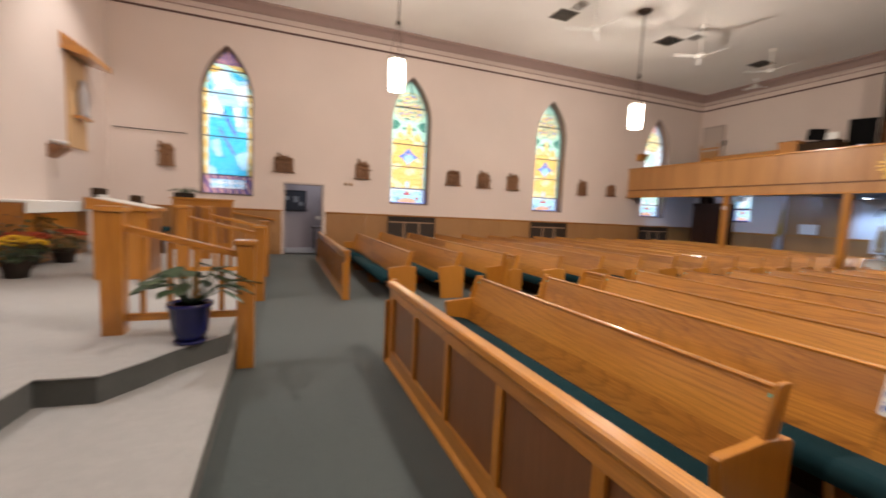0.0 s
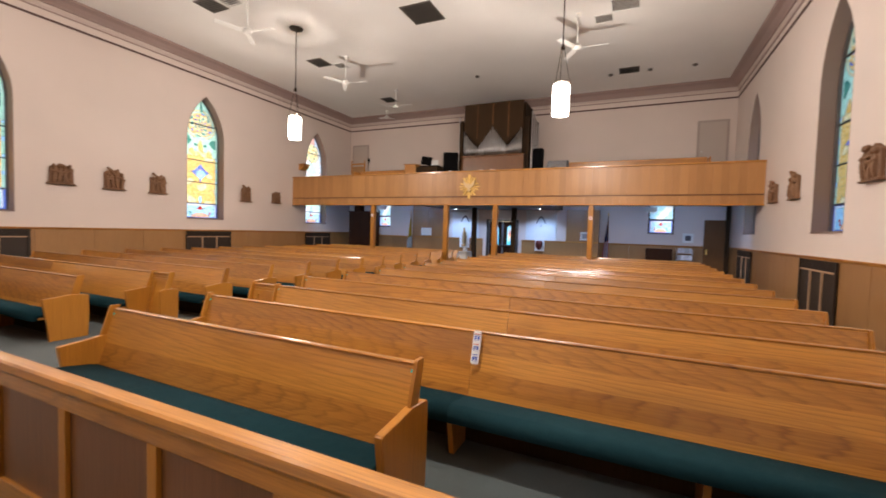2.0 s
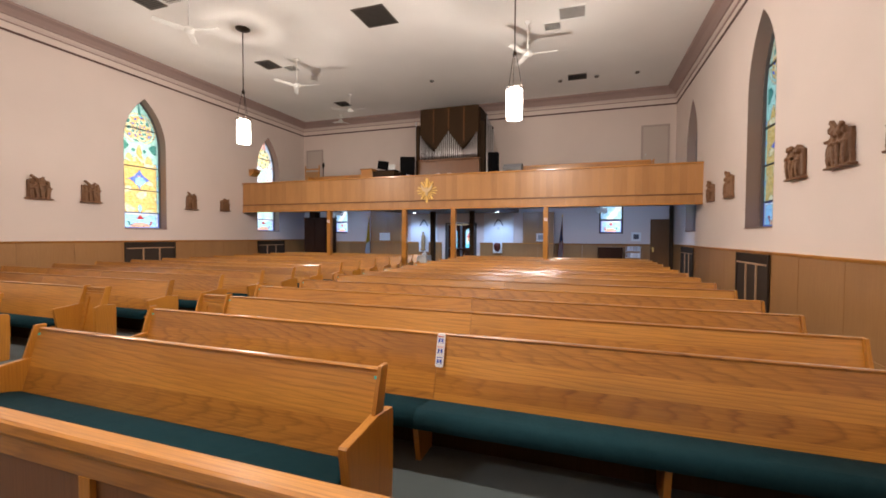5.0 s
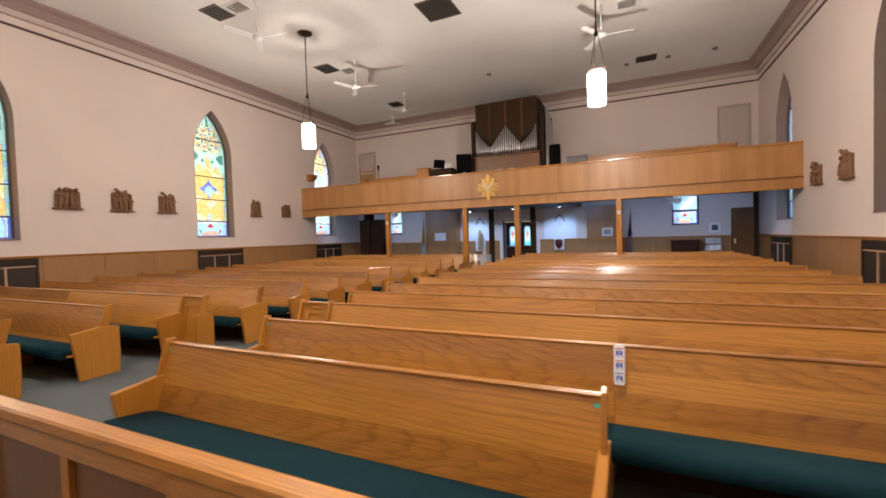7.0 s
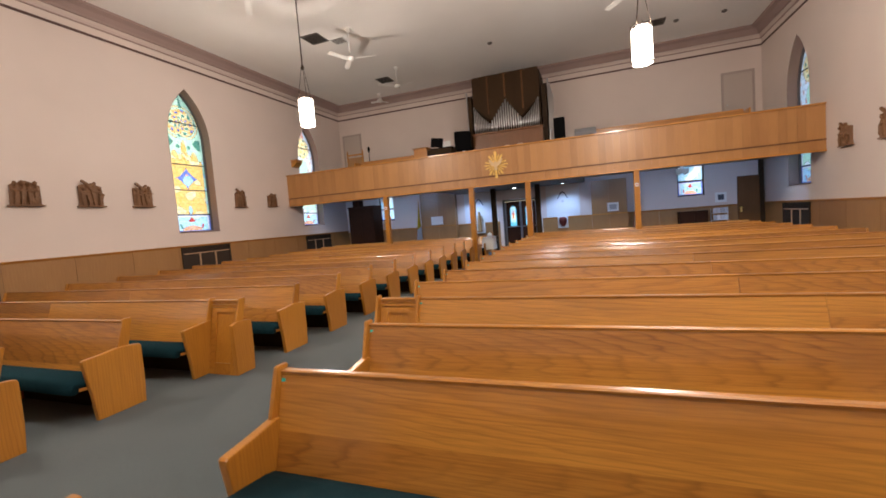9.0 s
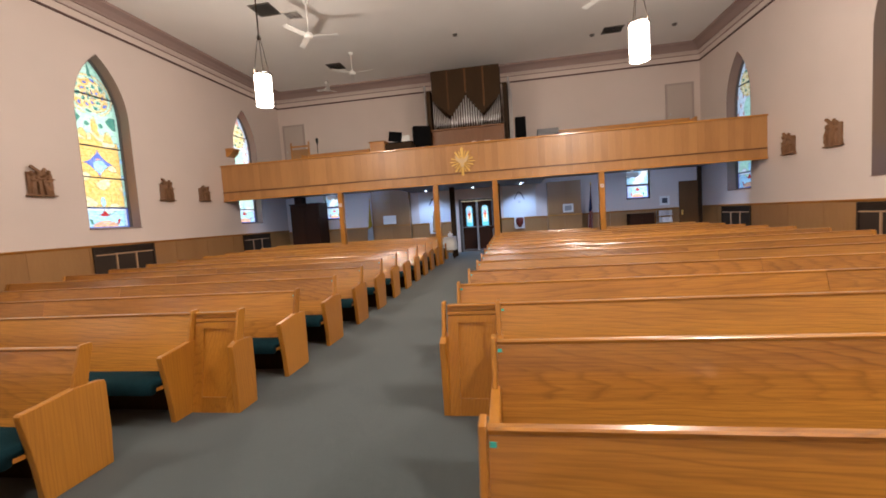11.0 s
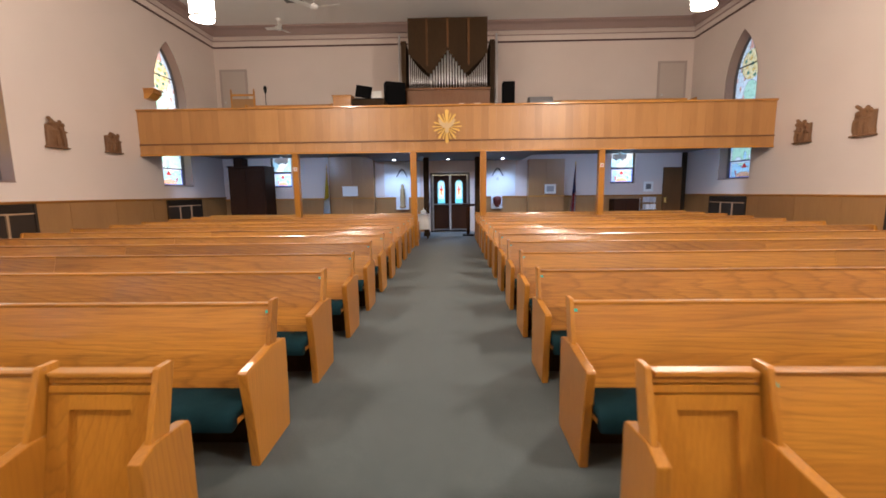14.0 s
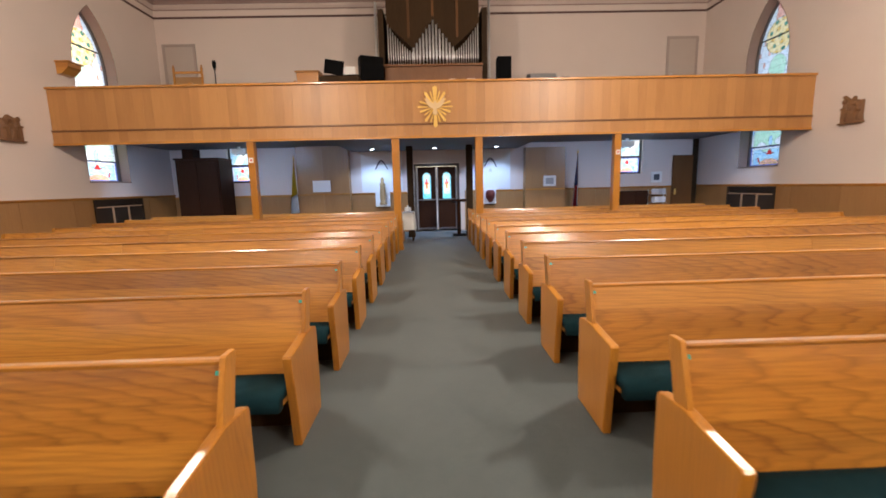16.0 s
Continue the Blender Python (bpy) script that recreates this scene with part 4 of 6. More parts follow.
st.location = (17.70, 8.33, 0.861)
tagged(st, "small painted plaster statue on the shrine ledge", "statue")
bw = empty("shrine_bowl", 17.70, 5.05, 0.861, "dark red round dish standing on the shrine ledge", "dish")
part("dish", lathe(B(), [(0.06, 0), (0.06, 0.03), (0.13, 0.12), (0.15, 0.26), (0.13, 0.33), (0.10, 0.36), (0.02, 0.37)], 0, 0, 18), mat("dark_red_glaze", (0.14, 0.03, 0.025), 0.3), bw)
part("foot", lathe(B(), [(0.07, 0), (0.07, 0.012), (0.03, 0.02)], 0, 0, 16), IRON, bw)
sg = part("wall_ornament", prism(B(), [(-0.05, 1.78), (0.05, 1.78), (0.035, 1.86), (0.0, 1.9), (-0.035, 1.86)], 0, -0.03, 0.0), STEEL)
sg.location = (17.858, 5.03, 0)
tagged(sg, "small grey metal ornament under the shrine arch", "ornament")

# dark confessional in the corner
cf = empty("confessional", 17.1, 13.47, 0, "very dark wooden confessional cabinet in the rear corner", "confessional")
part("carcass", box(B(), 0.0, 0.79, -0.62, 0.60, 0, 2.28, 0.01), BROWN, cf)
for y in (-0.58, 0.01):
    part("door", box(B(), -0.03, -0.001, y, y + 0.56, 0.08, 2.2, 0.008), BROWN, cf)
part("cornice", box(B(), -0.05, 0.79, -0.64, 0.62, 2.281, 2.33, 0.01), BROWN, cf)
part("corner_panel", box(B(), 0.40, 0.79, 0.30, 0.61, 2.3305, 2.62), BROWN, cf)
# dark side door on the right
sdr = empty("door_5", 17.84, -0.86, 0, "dark wood door with a brass plate in the rear corner", "door", kind="structure")
part("door_leaf", box(B(), -0.03, 0.03, -0.40, 0.22, 0.0, 2.15, 0.008), DOORWOOD, sdr)
part("lock_plate", box(B(), -0.04, -0.031, 0.10, 0.16, 0.95, 1.12), GOLD, sdr)
part("door_post", box(B(), -0.05, 0.05, -0.53, -0.401, 0.0, 2.63, 0.006), WALNUT, sdr)


def flag(x, y, cols, label):
    t = empty("flag", x, y, 0, label, "flag", "flags under the balcony")
    part("base", lathe(B(), [(0.15, 0), (0.15, 0.03), (0.05, 0.07), (0.02, 0.12)], 0, 0, 18), GOLD, t)
    part("pole", tube(B(), (0, 0, 0.1), (0, 0, 2.25), 0.014), OAK_Z, t)
    part("finial", lathe(B(), [(0.014, 2.25), (0.03, 2.28), (0.012, 2.33), (0.0005, 2.38)], 0, 0, 12), GOLD, t)
    for k, (m, z1, z0, a, b) in enumerate(cols):
        bm = B()
        rows = []
        for j in range(7):
            z = z1 + (z0 - z1) * j / 6
            d = (2.2 - z) / 1.5
            rows.append([bm.verts.new((0.05 * math.sin(u * 17 + d) * (0.3 + d), (u - 0.35) * (0.03 + 0.20 * d) + 0.03 * d, z - 0.10 * u)) for u in (a + (b - a) * i / 14 for i in range(15))])
        for p, q in zip(rows, rows[1:]):
            for i in range(14):
                bm.faces.new((p[i], p[i + 1], q[i + 1], q[i]))
        bmesh.ops.solidify(bm, geom=bm.faces[:], thickness=0.004)
        part("cloth", bm, m, t, "", True)


flag(17.45, 10.86, ((FLAG_Y, 2.2, 1.25, 0.0, 1.0), (CLOTH, 1.25, 0.7, 0.0, 1.0)), "furled yellow and white flag on a floor stand")
flag(17.45, 2.47, ((FLAG_B, 2.2, 1.35, 0.0, 1.0),) + tuple((FLAG_R if k % 2 == 0 else CLOTH, 1.35, 0.7, k / 7, (k + 1) / 7) for k in range(7)), "furled red, white and navy striped flag on a floor stand")
# things at the end of the aisle
tb = empty("credence_table", 15.75, 7.50, 0, "small table draped in a white cloth at the aisle end", "table")
bm = B()
vs = []
for z, k in ((0.74, 1.0), (0.55, 1.05), (0.30, 1.12)):
    row = []
    for i in range(32):
        a = 2 * math.pi * i / 32
        ca, sa = math.cos(a), math.sin(a)
        s = 1 / max(abs(ca) / 0.25, abs(sa) / 0.20)
        w = 1 + (0.06 * math.sin(a * 9) if z < 0.7 else 0)
        row.append(bm.verts.new((ca * s * k * w, sa * s * k * w, z)))
    vs.append(row)
for a, b in zip(vs, vs[1:]):
    for i in range(32):
        bm.faces.new((a[i], a[(i + 1) % 32], b[(i + 1) % 32], b[i]))
bm.faces.new(vs[0])
part("tablecloth", bm, CLOTH, tb, "white tablecloth with folds", True)
part("tabletop", box(B(), -0.24, 0.24, -0.19, 0.19, 0.70, 0.735), OAK_Y, tb)
for dx in (-0.2, 0.2):
    for dy in (-0.15, 0.15):
        part("leg", box(B(), dx - 0.02, dx + 0.02, dy - 0.02, dy + 0.02, 0, 0.699), WALNUT, tb)
gf = empty("offering_dish", 15.7, 7.47, 0.742, "small white covered dish on the draped table", "dish")
part("bowl", lathe(B(), [(0.04, 0), (0.08, 0.03), (0.09, 0.08)], 0, 0, 16), WHITE, gf)
part("cover", lathe(B(), [(0.09, 0.081), (0.06, 0.12), (0.012, 0.14), (0.02, 0.17), (0.0005, 0.18)], 0, 0, 16), CLOTH, gf)
lc = empty("lectern", 16.55, 6.10, 0, "slim dark lectern at the end of the aisle", "lectern")
part("base", box(B(), -0.16, 0.16, -0.18, 0.18, 0, 0.04, 0.008), BLACK, lc)
part("column", box(B(), -0.04, 0.04, -0.05, 0.05, 0.041, 0.95, 0.006), BROWN, lc)
part("desk_top", prism(B(), [(-0.18, 0.98), (0.18, 0.93), (0.18, 0.96), (-0.18, 1.02)], 1, -0.20, 0.20), BROWN, lc)
cbx = empty("storage_cabinet", 17.6, 0.75, 0, "low dark cabinet under the rear window", "cabinet")
part("carcass", box(B(), -0.2, 0.22, -0.42, 0.42, 0, 1.10, 0.01), BROWN, cbx)
for y in (-0.41, 0.005):
    part("door", box(B(), -0.22, -0.201, y, y + 0.405, 0.06, 1.05, 0.005), BROWN, cbx)
rk = empty("leaflet_rack", 17.55, -0.05, 0, "wire rack full of pale leaflets", "rack")
for y in (-0.24, 0.24):
    part("upright", tube(B(), (0.1, y, 0), (0.1, y, 1.12), 0.012), STEEL, rk)
rnd = random.Random(5)
for j in range(4):
    part("shelf", box(B(), -0.12, 0.1, -0.235, 0.235, 0.25 + 0.24 * j, 0.262 + 0.24 * j), STEEL, rk)
    for i in range(4):
        v = rnd.uniform(0.35, 0.75)
        part("leaflet", box(B(), -0.06, -0.04, -0.22 + 0.11 * i, -0.12 + 0.11 * i, 0.263 + 0.24 * j, 0.43 + 0.24 * j), mat("leaflet_%d%d" % (j, i), (v, v * 1.0, v * 1.05), 0.7), rk)
ph = empty("framed_photograph", XB - 0.004, -0.17, 1.50, "framed dark photograph with a white mount", "picture")
part("mount", box(B(), -0.02, 0.0, -0.17, 0.17, -0.17, 0.17), PAPER, ph)
part("photo", box(B(), -0.024, -0.0205, -0.09, 0.09, -0.09, 0.09), mat("dark_print", (0.06, 0.07, 0.09), 0.4), ph)
for y, z in ((12.33, 2.43), (1.08, 2.40)):
    es = empty("emergency_light", 17.3, y, z, "white twin-head emergency light under the balcony", "emergency light", "emergency lights")
    part("housing", box(B(), -0.06, 0.06, -0.20, 0.20, 0.0, 0.15, 0.01), mat("beige_plastic", (0.66, 0.60, 0.52), 0.5), es)
    part("bracket", box(B(), -0.02, 0.02, -0.04, 0.04, 0.151, 2.634 - z), FANWHITE, es)
    for s in (-1, 1):
        part("lamp_head", lathe(B(), [(0.03, -0.05), (0.045, -0.03), (0.045, 0.0)], -0.01, s * 0.1, 12), FANWHITE, es)
# The outer four at x 14.5 are unseen, added to light the walls.
DOWN = ((17.1, 6.72, 9, 0.0), (17.1, 8.5, 12, 0.0), (17.1, 4.95, 12, 0.0), (14.5, 13.4, 11, 2.2), (14.5, 11.6, 11, 2.2), (14.5, 9.6, 8, 2.2), (14.5, 4.0, 8, 2.2), (14.5, 1.7, 11, 2.2), (14.5, -0.3, 12, 2.2))
for x, y, p, ahead in DOWN:
    zc = 2.635 if y > 9.2 or y < 4.2 else 2.47
    dl = empty("downlight", x, y, zc, "small round cool-white soffit downlight, real near the centre, added at the sides", "downlight", "downlights under the balcony")
    part("trim_ring", lathe(B(), [(0.075, -0.012), (0.085, -0.004), (0.085, -0.001), (0.06, -0.001)], 0, 0, 20), FANWHITE, dl)
    part("lens", lathe(B(), [(0.058, -0.0125), (0.058, -0.011)], 0, 0, 20), COOL, dl)
    L_ = new("downlight_lamp", bpy.data.lights.new("downlight_lamp", "SPOT"))
    L_.data.energy, L_.data.color, L_.data.spot_size, L_.data.spot_blend, L_.data.shadow_soft_size = p * DOWN_W, (0.40, 0.60, 1.0), radians(140 if not ahead else 110), 0.6, 0.05
    L_.matrix_world = look((x, y, zc - 0.025), (x + 0.001 + ahead, y, 0.9 if ahead else 0))
    tagged(L_, kind="structure")

# ---- lamps and ceiling ----


def pendant(x, y):
    t = empty("pendant_lantern", x, y, 0, "glowing frosted cylinder lantern hung on a bronze rod", "pendant lamp", "pendant lanterns")
    z0, z1, r = 3.91, 4.53, 0.165
    # Rose drawn wider and dark to take in the shadow smudge around it.
    part("rose_with_shadow", lathe(B(), [(0.08, H - 0.07), (0.17, H - 0.03), (0.19, H - 0.002)], 0, 0, 20), IRON, t)
    part("rod", tube(B(), (0, 0, 5.25), (0, 0, H - 0.03), 0.014), IRON, t)
    part("hub", lathe(B(), [(0.01, 5.20), (0.045, 5.24), (0.02, 5.32)], 0, 0, 12), IRON, t)
    n = 24
    bm = B()
    lathe(bm, [(r * 0.95, z0), (r, z0 + 0.02), (r, z1)], 0, 0, n)
    bm.faces.ensure_lookup_table()
    bmesh.ops.delete(bm, geom=[bm.faces[-1]], context="FACES_ONLY")
    part("shade", bm, (GLOW if x > 5 else GLOW_SOFT) if y < 6 else (GLOW_DIM if x > 5 else GLOW_FAINT), t, "frosted white glass cylinder").visible_shadow = False
    for z in (z0 + 0.005, z1 - 0.03):
        bm = B()
        for k in range(n):
            a, b = 2 * math.pi * k / n, 2 * math.pi * (k + 1) / n
            q = [(rr * math.cos(v), rr * math.sin(v)) for v, rr in ((a, r + 0.002), (b, r + 0.002), (b, r + 0.014), (a, r + 0.014))]
            prism(bm, q, 2, z, z + 0.022)
        part("ring", bm, IRON, t)
    for k in range(8):
        a = 2 * math.pi * k / 8
        c, s = math.cos(a), math.sin(a)
        part("rib", tube(B(), (c * (r + 0.006), s * (r + 0.006), z0), (c * (r + 0.006), s * (r + 0.006), z1 + 0.05), 0.0065, 6), IRON, t)
    for k in range(3):
        a = 2 * math.pi * k / 3 + 0.4
        c, s = math.cos(a), math.sin(a)
        part("chain", tube(B(), (c * r, s * r, z1 - 0.01), (c * 0.03, s * 0.03, 5.24), 0.006, 6), IRON, t)
    bm = B()
    for k in range(n):
        a, b = 2 * math.pi * k / n, 2 * math.pi * (k + 1) / n
        q = [(rr * math.cos(v), rr * math.sin(v)) for v, rr in ((a, r - 0.02), (b, r - 0.02), (b, r + 0.012), (a, r + 0.012))]
        prism(bm, q, 2, z1 + 0.001, z1 + 0.022)
    part("top_ring", bm, IRON, t, "dark bronze top ring")
    for k in range(3):
        a = 2 * math.pi * k / 3 + 0.4
        part("spoke", tube(B(), (0.03 * math.cos(a), 0.03 * math.sin(a), z1 + 0.012), ((r - 0.02) * math.cos(a), (r - 0.02) * math.sin(a), z1 + 0.012), 0.006, 6), IRON, t)
    # The flared top lip is added to shade the ceiling around the rose.
    part("socket", lathe(B(), [(0.012, z1 - 0.16), (0.035, z1 - 0.15), (0.035, z1 + 0.02), (0.078, z1 + 0.03), (0.070, z1 + 0.045), (0.012, z1 + 0.06)], 0, 0, 14), IRON, t, "dark bronze lamp socket")
    # a bulb within the frosted glass, which lets its light through, and a downlight at the open foot
    share = (1.0 if x > 5 else 0.8) * (1.12 if y < 6 else 0.76)
    for kind, power, z in (("POINT", BULB_W, (z0 + z1) / 2), ("SPOT", LANTERN_W, z0 - 0.02)):
        lamp = new("lantern_lamp", bpy.data.lights.new("lantern_lamp", kind))
        lamp.data.energy, lamp.data.color, lamp.data.shadow_soft_size = power * share, (1.0, 0.86, 0.74), 0.07
        lamp.location = (x, y, z)
        if kind == "SPOT":
            lamp.data.spot_size, lamp.data.spot_blend = radians(156), 0.45
        tagged(lamp, kind="structure")



for x, y in ((9.6, 10.2), (9.55, 3.05), (3.06, 10.15), (3.06, 3.05)):
    pendant(x, y)


def ceiling_fan(x, y, z, turn, r=0.72):
    t = empty("ceiling_fan", x, y, 0, "white three-bladed ceiling fan on a long rod", "ceiling fan", "ceiling fans")
    part("canopy", lathe(B(), [(0.02, H - 0.10), (0.07, H - 0.05), (0.07, H - 0.002)], 0, 0, 18), FANWHITE, t)
    part("rod", tube(B(), (0, 0, z + 0.08), (0, 0, H - 0.05), 0.016), FANWHITE, t)
    part("motor", lathe(B(), [(0.03, z - 0.05), (0.10, z - 0.03), (0.115, z + 0.03), (0.08, z + 0.07), (0.02, z + 0.10)], 0, 0, 20), FANWHITE, t)
    for k in range(3):
        a = radians(turn + 120 * k)
        bm = B()
        box(bm, 0.10, r, -0.065, 0.065, -0.006, 0.006, 0.004)
        bmesh.ops.rotate(bm, verts=bm.verts, cent=(0, 0, 0), matrix=Matrix.Rotation(radians(12), 3, "X"))
        bmesh.ops.rotate(bm, verts=bm.verts, cent=(0, 0, 0), matrix=Matrix.Rotation(a, 3, "Z"))
        bmesh.ops.translate(bm, verts=bm.verts, vec=(0, 0, z))
        part("blade", bm, FANWHITE, t)


for x, y, z, a, r in ((7.95, 10.1, 6.07, 40, 0.72), (11.57, 10.06, 6.07, 40, 0.72), (11.60, 3.06, 6.08, 32, 0.72), (14.82, 10.19, 6.24, 20, 0.72), (17.1, 12.07, 6.6, 330, 0.4)):
    ceiling_fan(x, y, z, a, r)


def register(x, y, w, h, dark, label):
    t = empty("ceiling_register", x, y, H, label, "ceiling vent", "ceiling vents")
    bm = B()
    for a in (-w, w - 0.03):
        box(bm, a, a + 0.03, -h, h, -0.018, -0.001)
    for a in (-h, h - 0.03):
        box(bm, -w + 0.0301, w - 0.0301, a, a + 0.03, -0.017, -0.001)
    part("frame", bm, GRILLE if dark else FANWHITE, t)
    part("backing", box(B(), -w + 0.03, w - 0.03, -h + 0.03, h - 0.03, -0.004, -0.001), GRILLE_K if dark else GRILLE, t)
    n = max(3, int((2 * w - 0.06) / 0.06))
    for i in range(n):
        x0 = -w + 0.03 + (2 * w - 0.06) * i / n
        bm = prism(B(), [(x0 + 0.004, -0.016), (x0 + 0.012, -0.016), (x0 + 0.05, -0.005), (x0 + 0.042, -0.005)], 1, -h + 0.031, h - 0.031)
        part("slat", bm, GRILLE if dark else FANWHITE, t)


for x, y, w, h, d in ((7.9, 11.3, 0.28, 0.28, True), (7.95, 10.7, 0.2, 0.26, False), (11.65, 11.2, 0.3, 0.28, True), (12.1, 10.68, 0.22, 0.22, False), (10.15, 6.6, 0.45, 0.42, True),
                      (12.03, 2.5, 0.22, 0.22, False), (11.5, 2.0, 0.3, 0.32, False), (15.75, 11.1, 0.28, 0.26, True), (15.74, 1.96, 0.25, 0.3, True)):
    register(x, y, w, h, d, "square grey metal ceiling return grille" if d else "pale square ceiling diffuser")
for x, y in ((14.55, 6.76), (15.9, 1.34), (15.93, 0.09), (15.95, 2.53)):
    sm = part("ceiling_disc", lathe(B(), [(0.05, -0.05), (0.07, -0.03), (0.075, -0.001)], 0, 0, 16), GRILLE)
    sm.location = (x, y, H)
    tagged(sm, "small round dark fitting on the ceiling", "detector", "ceiling discs")
# sanctuary ceiling spotlights
for x, y, aim, power, cone in ((-2.9, 5.9, (1.5, 5.0, 0), 7.2, 84), (-1.2, 7.6, (-1.2, 7.2, 0), 0.5, 110), (-1.2, 11.6, (-3.2, 12.6, 2.4), 4.2, 84)):
    t = empty("spotlight", x, y, H, "white cylinder spotlight above the sanctuary", "spotlight", "sanctuary spotlights")
    part("can", lathe(B(), [(0.085, -0.22), (0.09, -0.001)], 0, 0, 18), FANWHITE, t)
    part("lens", lathe(B(), [(0.07, -0.223), (0.07, -0.221)], 0, 0, 18), GLOW, t)
    L_ = new("spotlight_lamp", bpy.data.lights.new("spotlight_lamp", "SPOT"))
    L_.data.energy, L_.data.color, L_.data.spot_size, L_.data.spot_blend, L_.data.shadow_soft_size = SPOTS * power, (1.0, 0.92, 0.86), radians(cone), 0.7, 0.08
    L_.matrix_world = look((x, y, H - 0.24), aim)
    tagged(L_, kind="structure")

# ---- pews ----
HT = 0.775
ROWS_X = (2.893, 3.763, 4.659, 5.556, 6.485, 7.44)


def end_panel_outline():
    """Side of a pew end: leaning front edge, sloping arm, a shoulder behind the back post."""
    return [(-0.345, 0.0), (-0.362, 0.20), (-0.392, 0.40), (-0.408, 0.50), (-0.408, 0.522), (-0.398, 0.532), (-0.25, 0.545), (-0.115, 0.562), (0.030, 0.548), (0.055, 0.541), (0.064, 0.522), (0.064, 0.22), (0.05, 0.0)]


# upright that carries the end of a backrest, leaning with it
BACK_POST = [(-0.132, 0.545), (-0.056, HT + 0.016), (-0.046, HT + 0.022), (0.014, HT + 0.022), (0.020, HT + 0.012), (-0.038, 0.545)]


def build_pew(length, sign, joint, dots=True, low_end=True):
    """A pew whose back top runs from the origin along sign * y; the sitter faces -x."""
    t = empty("pew", label="long varnished oak pew with a teal seat cushion", category="pew", group="pews in the nave")
    e0, e1 = 0.0345, length - 0.0345
    yy = lambda a: sign * a

    def span(a, b):
        return sorted((yy(a), yy(b)))
    cuts = [e0] + [j for j in joint if e0 < j < e1] + [e1]
    for a, b in zip(cuts, cuts[1:]):
        lo, hi = span(a + 0.0015, b - 0.0015)
        bm = B()
        prism(bm, [(-0.1555, 0.3005), (-0.1335, 0.3005), (-0.008, HT - 0.02), (-0.030, HT - 0.02)], 1, lo, hi)
        part("backrest", bm, OAK_Y, t)
        # Dark walnut on an oak pew: under-seat shade put into the apron's colour.
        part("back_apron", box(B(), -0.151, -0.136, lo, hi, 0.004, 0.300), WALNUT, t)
        lo, hi = span(a + 0.001, b - 0.001)
        bm = B()
        prism(bm, [(-0.0330, HT - 0.0195), (0.0, HT - 0.0195), (0.006, HT - 0.008), (0.0, HT), (-0.027, HT), (-0.0345, HT - 0.006)], 1, lo, hi)
        part("top_rail", bm, OAK_Y, t)
        lo, hi = span(max(a, 0.05) + 0.002, min(b, length - 0.05) - 0.002)
        bm = B()
        prism(bm, [(-0.43, 0.281), (-0.157, 0.259), (-0.157, 0.284), (-0.43, 0.306)], 1, lo, hi)
        part("seat", bm, OAK_Y, t)
        lo, hi = span(max(a, 0.05) + 0.0005, min(b, length - 0.05) - 0.0005)
        bm = B()
        prism(bm, [(-0.470, 0.268), (-0.497, 0.274), (-0.512, 0.320), (-0.500, 0.368), (-0.46, 0.388), (-0.22, 0.350), (-0.158, 0.332), (-0.157, 0.288), (-0.432, 0.312), (-0.436, 0.272)], 1, lo, hi)
        part("cushion", bm, TEAL, t, "teal fabric seat cushion", True)
    n = max(1, round(length / 1.6))
    for i in range(1, n):
        c = yy(length * i / n)
        part("leg", prism(B(), [(-0.36, 0.0), (-0.42, 0.278), (-0.165, 0.258), (-0.14, 0.0)], 1, c - 0.018, c + 0.018), OAK_Z, t)
    for c in (0.0, length):
        lo, hi = span(c + (0 if c == 0 else -0.048), c + (0.048 if c == 0 else 0))
        bm = B()
        prism(bm, end_panel_outline(), 1, lo, hi, 0.008)
        part("end_panel", bm, OAK_Z, t)
        lo, hi = span(c + (0.010 if c == 0 else -0.034), c + (0.034 if c == 0 else -0.010))
        bm = B()
        prism(bm, [(x, min(z, HT - 0.003)) for x, z in BACK_POST] if c and low_end else BACK_POST, 1, lo, hi, 0.0 if c and low_end else 0.004)
        part("back_post", bm, OAK_Z, t)
        if (dots and c == 0) or dots == "both":
            lo, hi = span(abs(c - 0.040), abs(c - 0.062))
            part("green_sticker", prism(B(), [(-0.0430, HT - 0.056), (-0.0408, HT - 0.056), (-0.0364, HT - 0.040), (-0.0386, HT - 0.040)], 1, lo, hi), GREEN, t, "small green sticker")
    return t


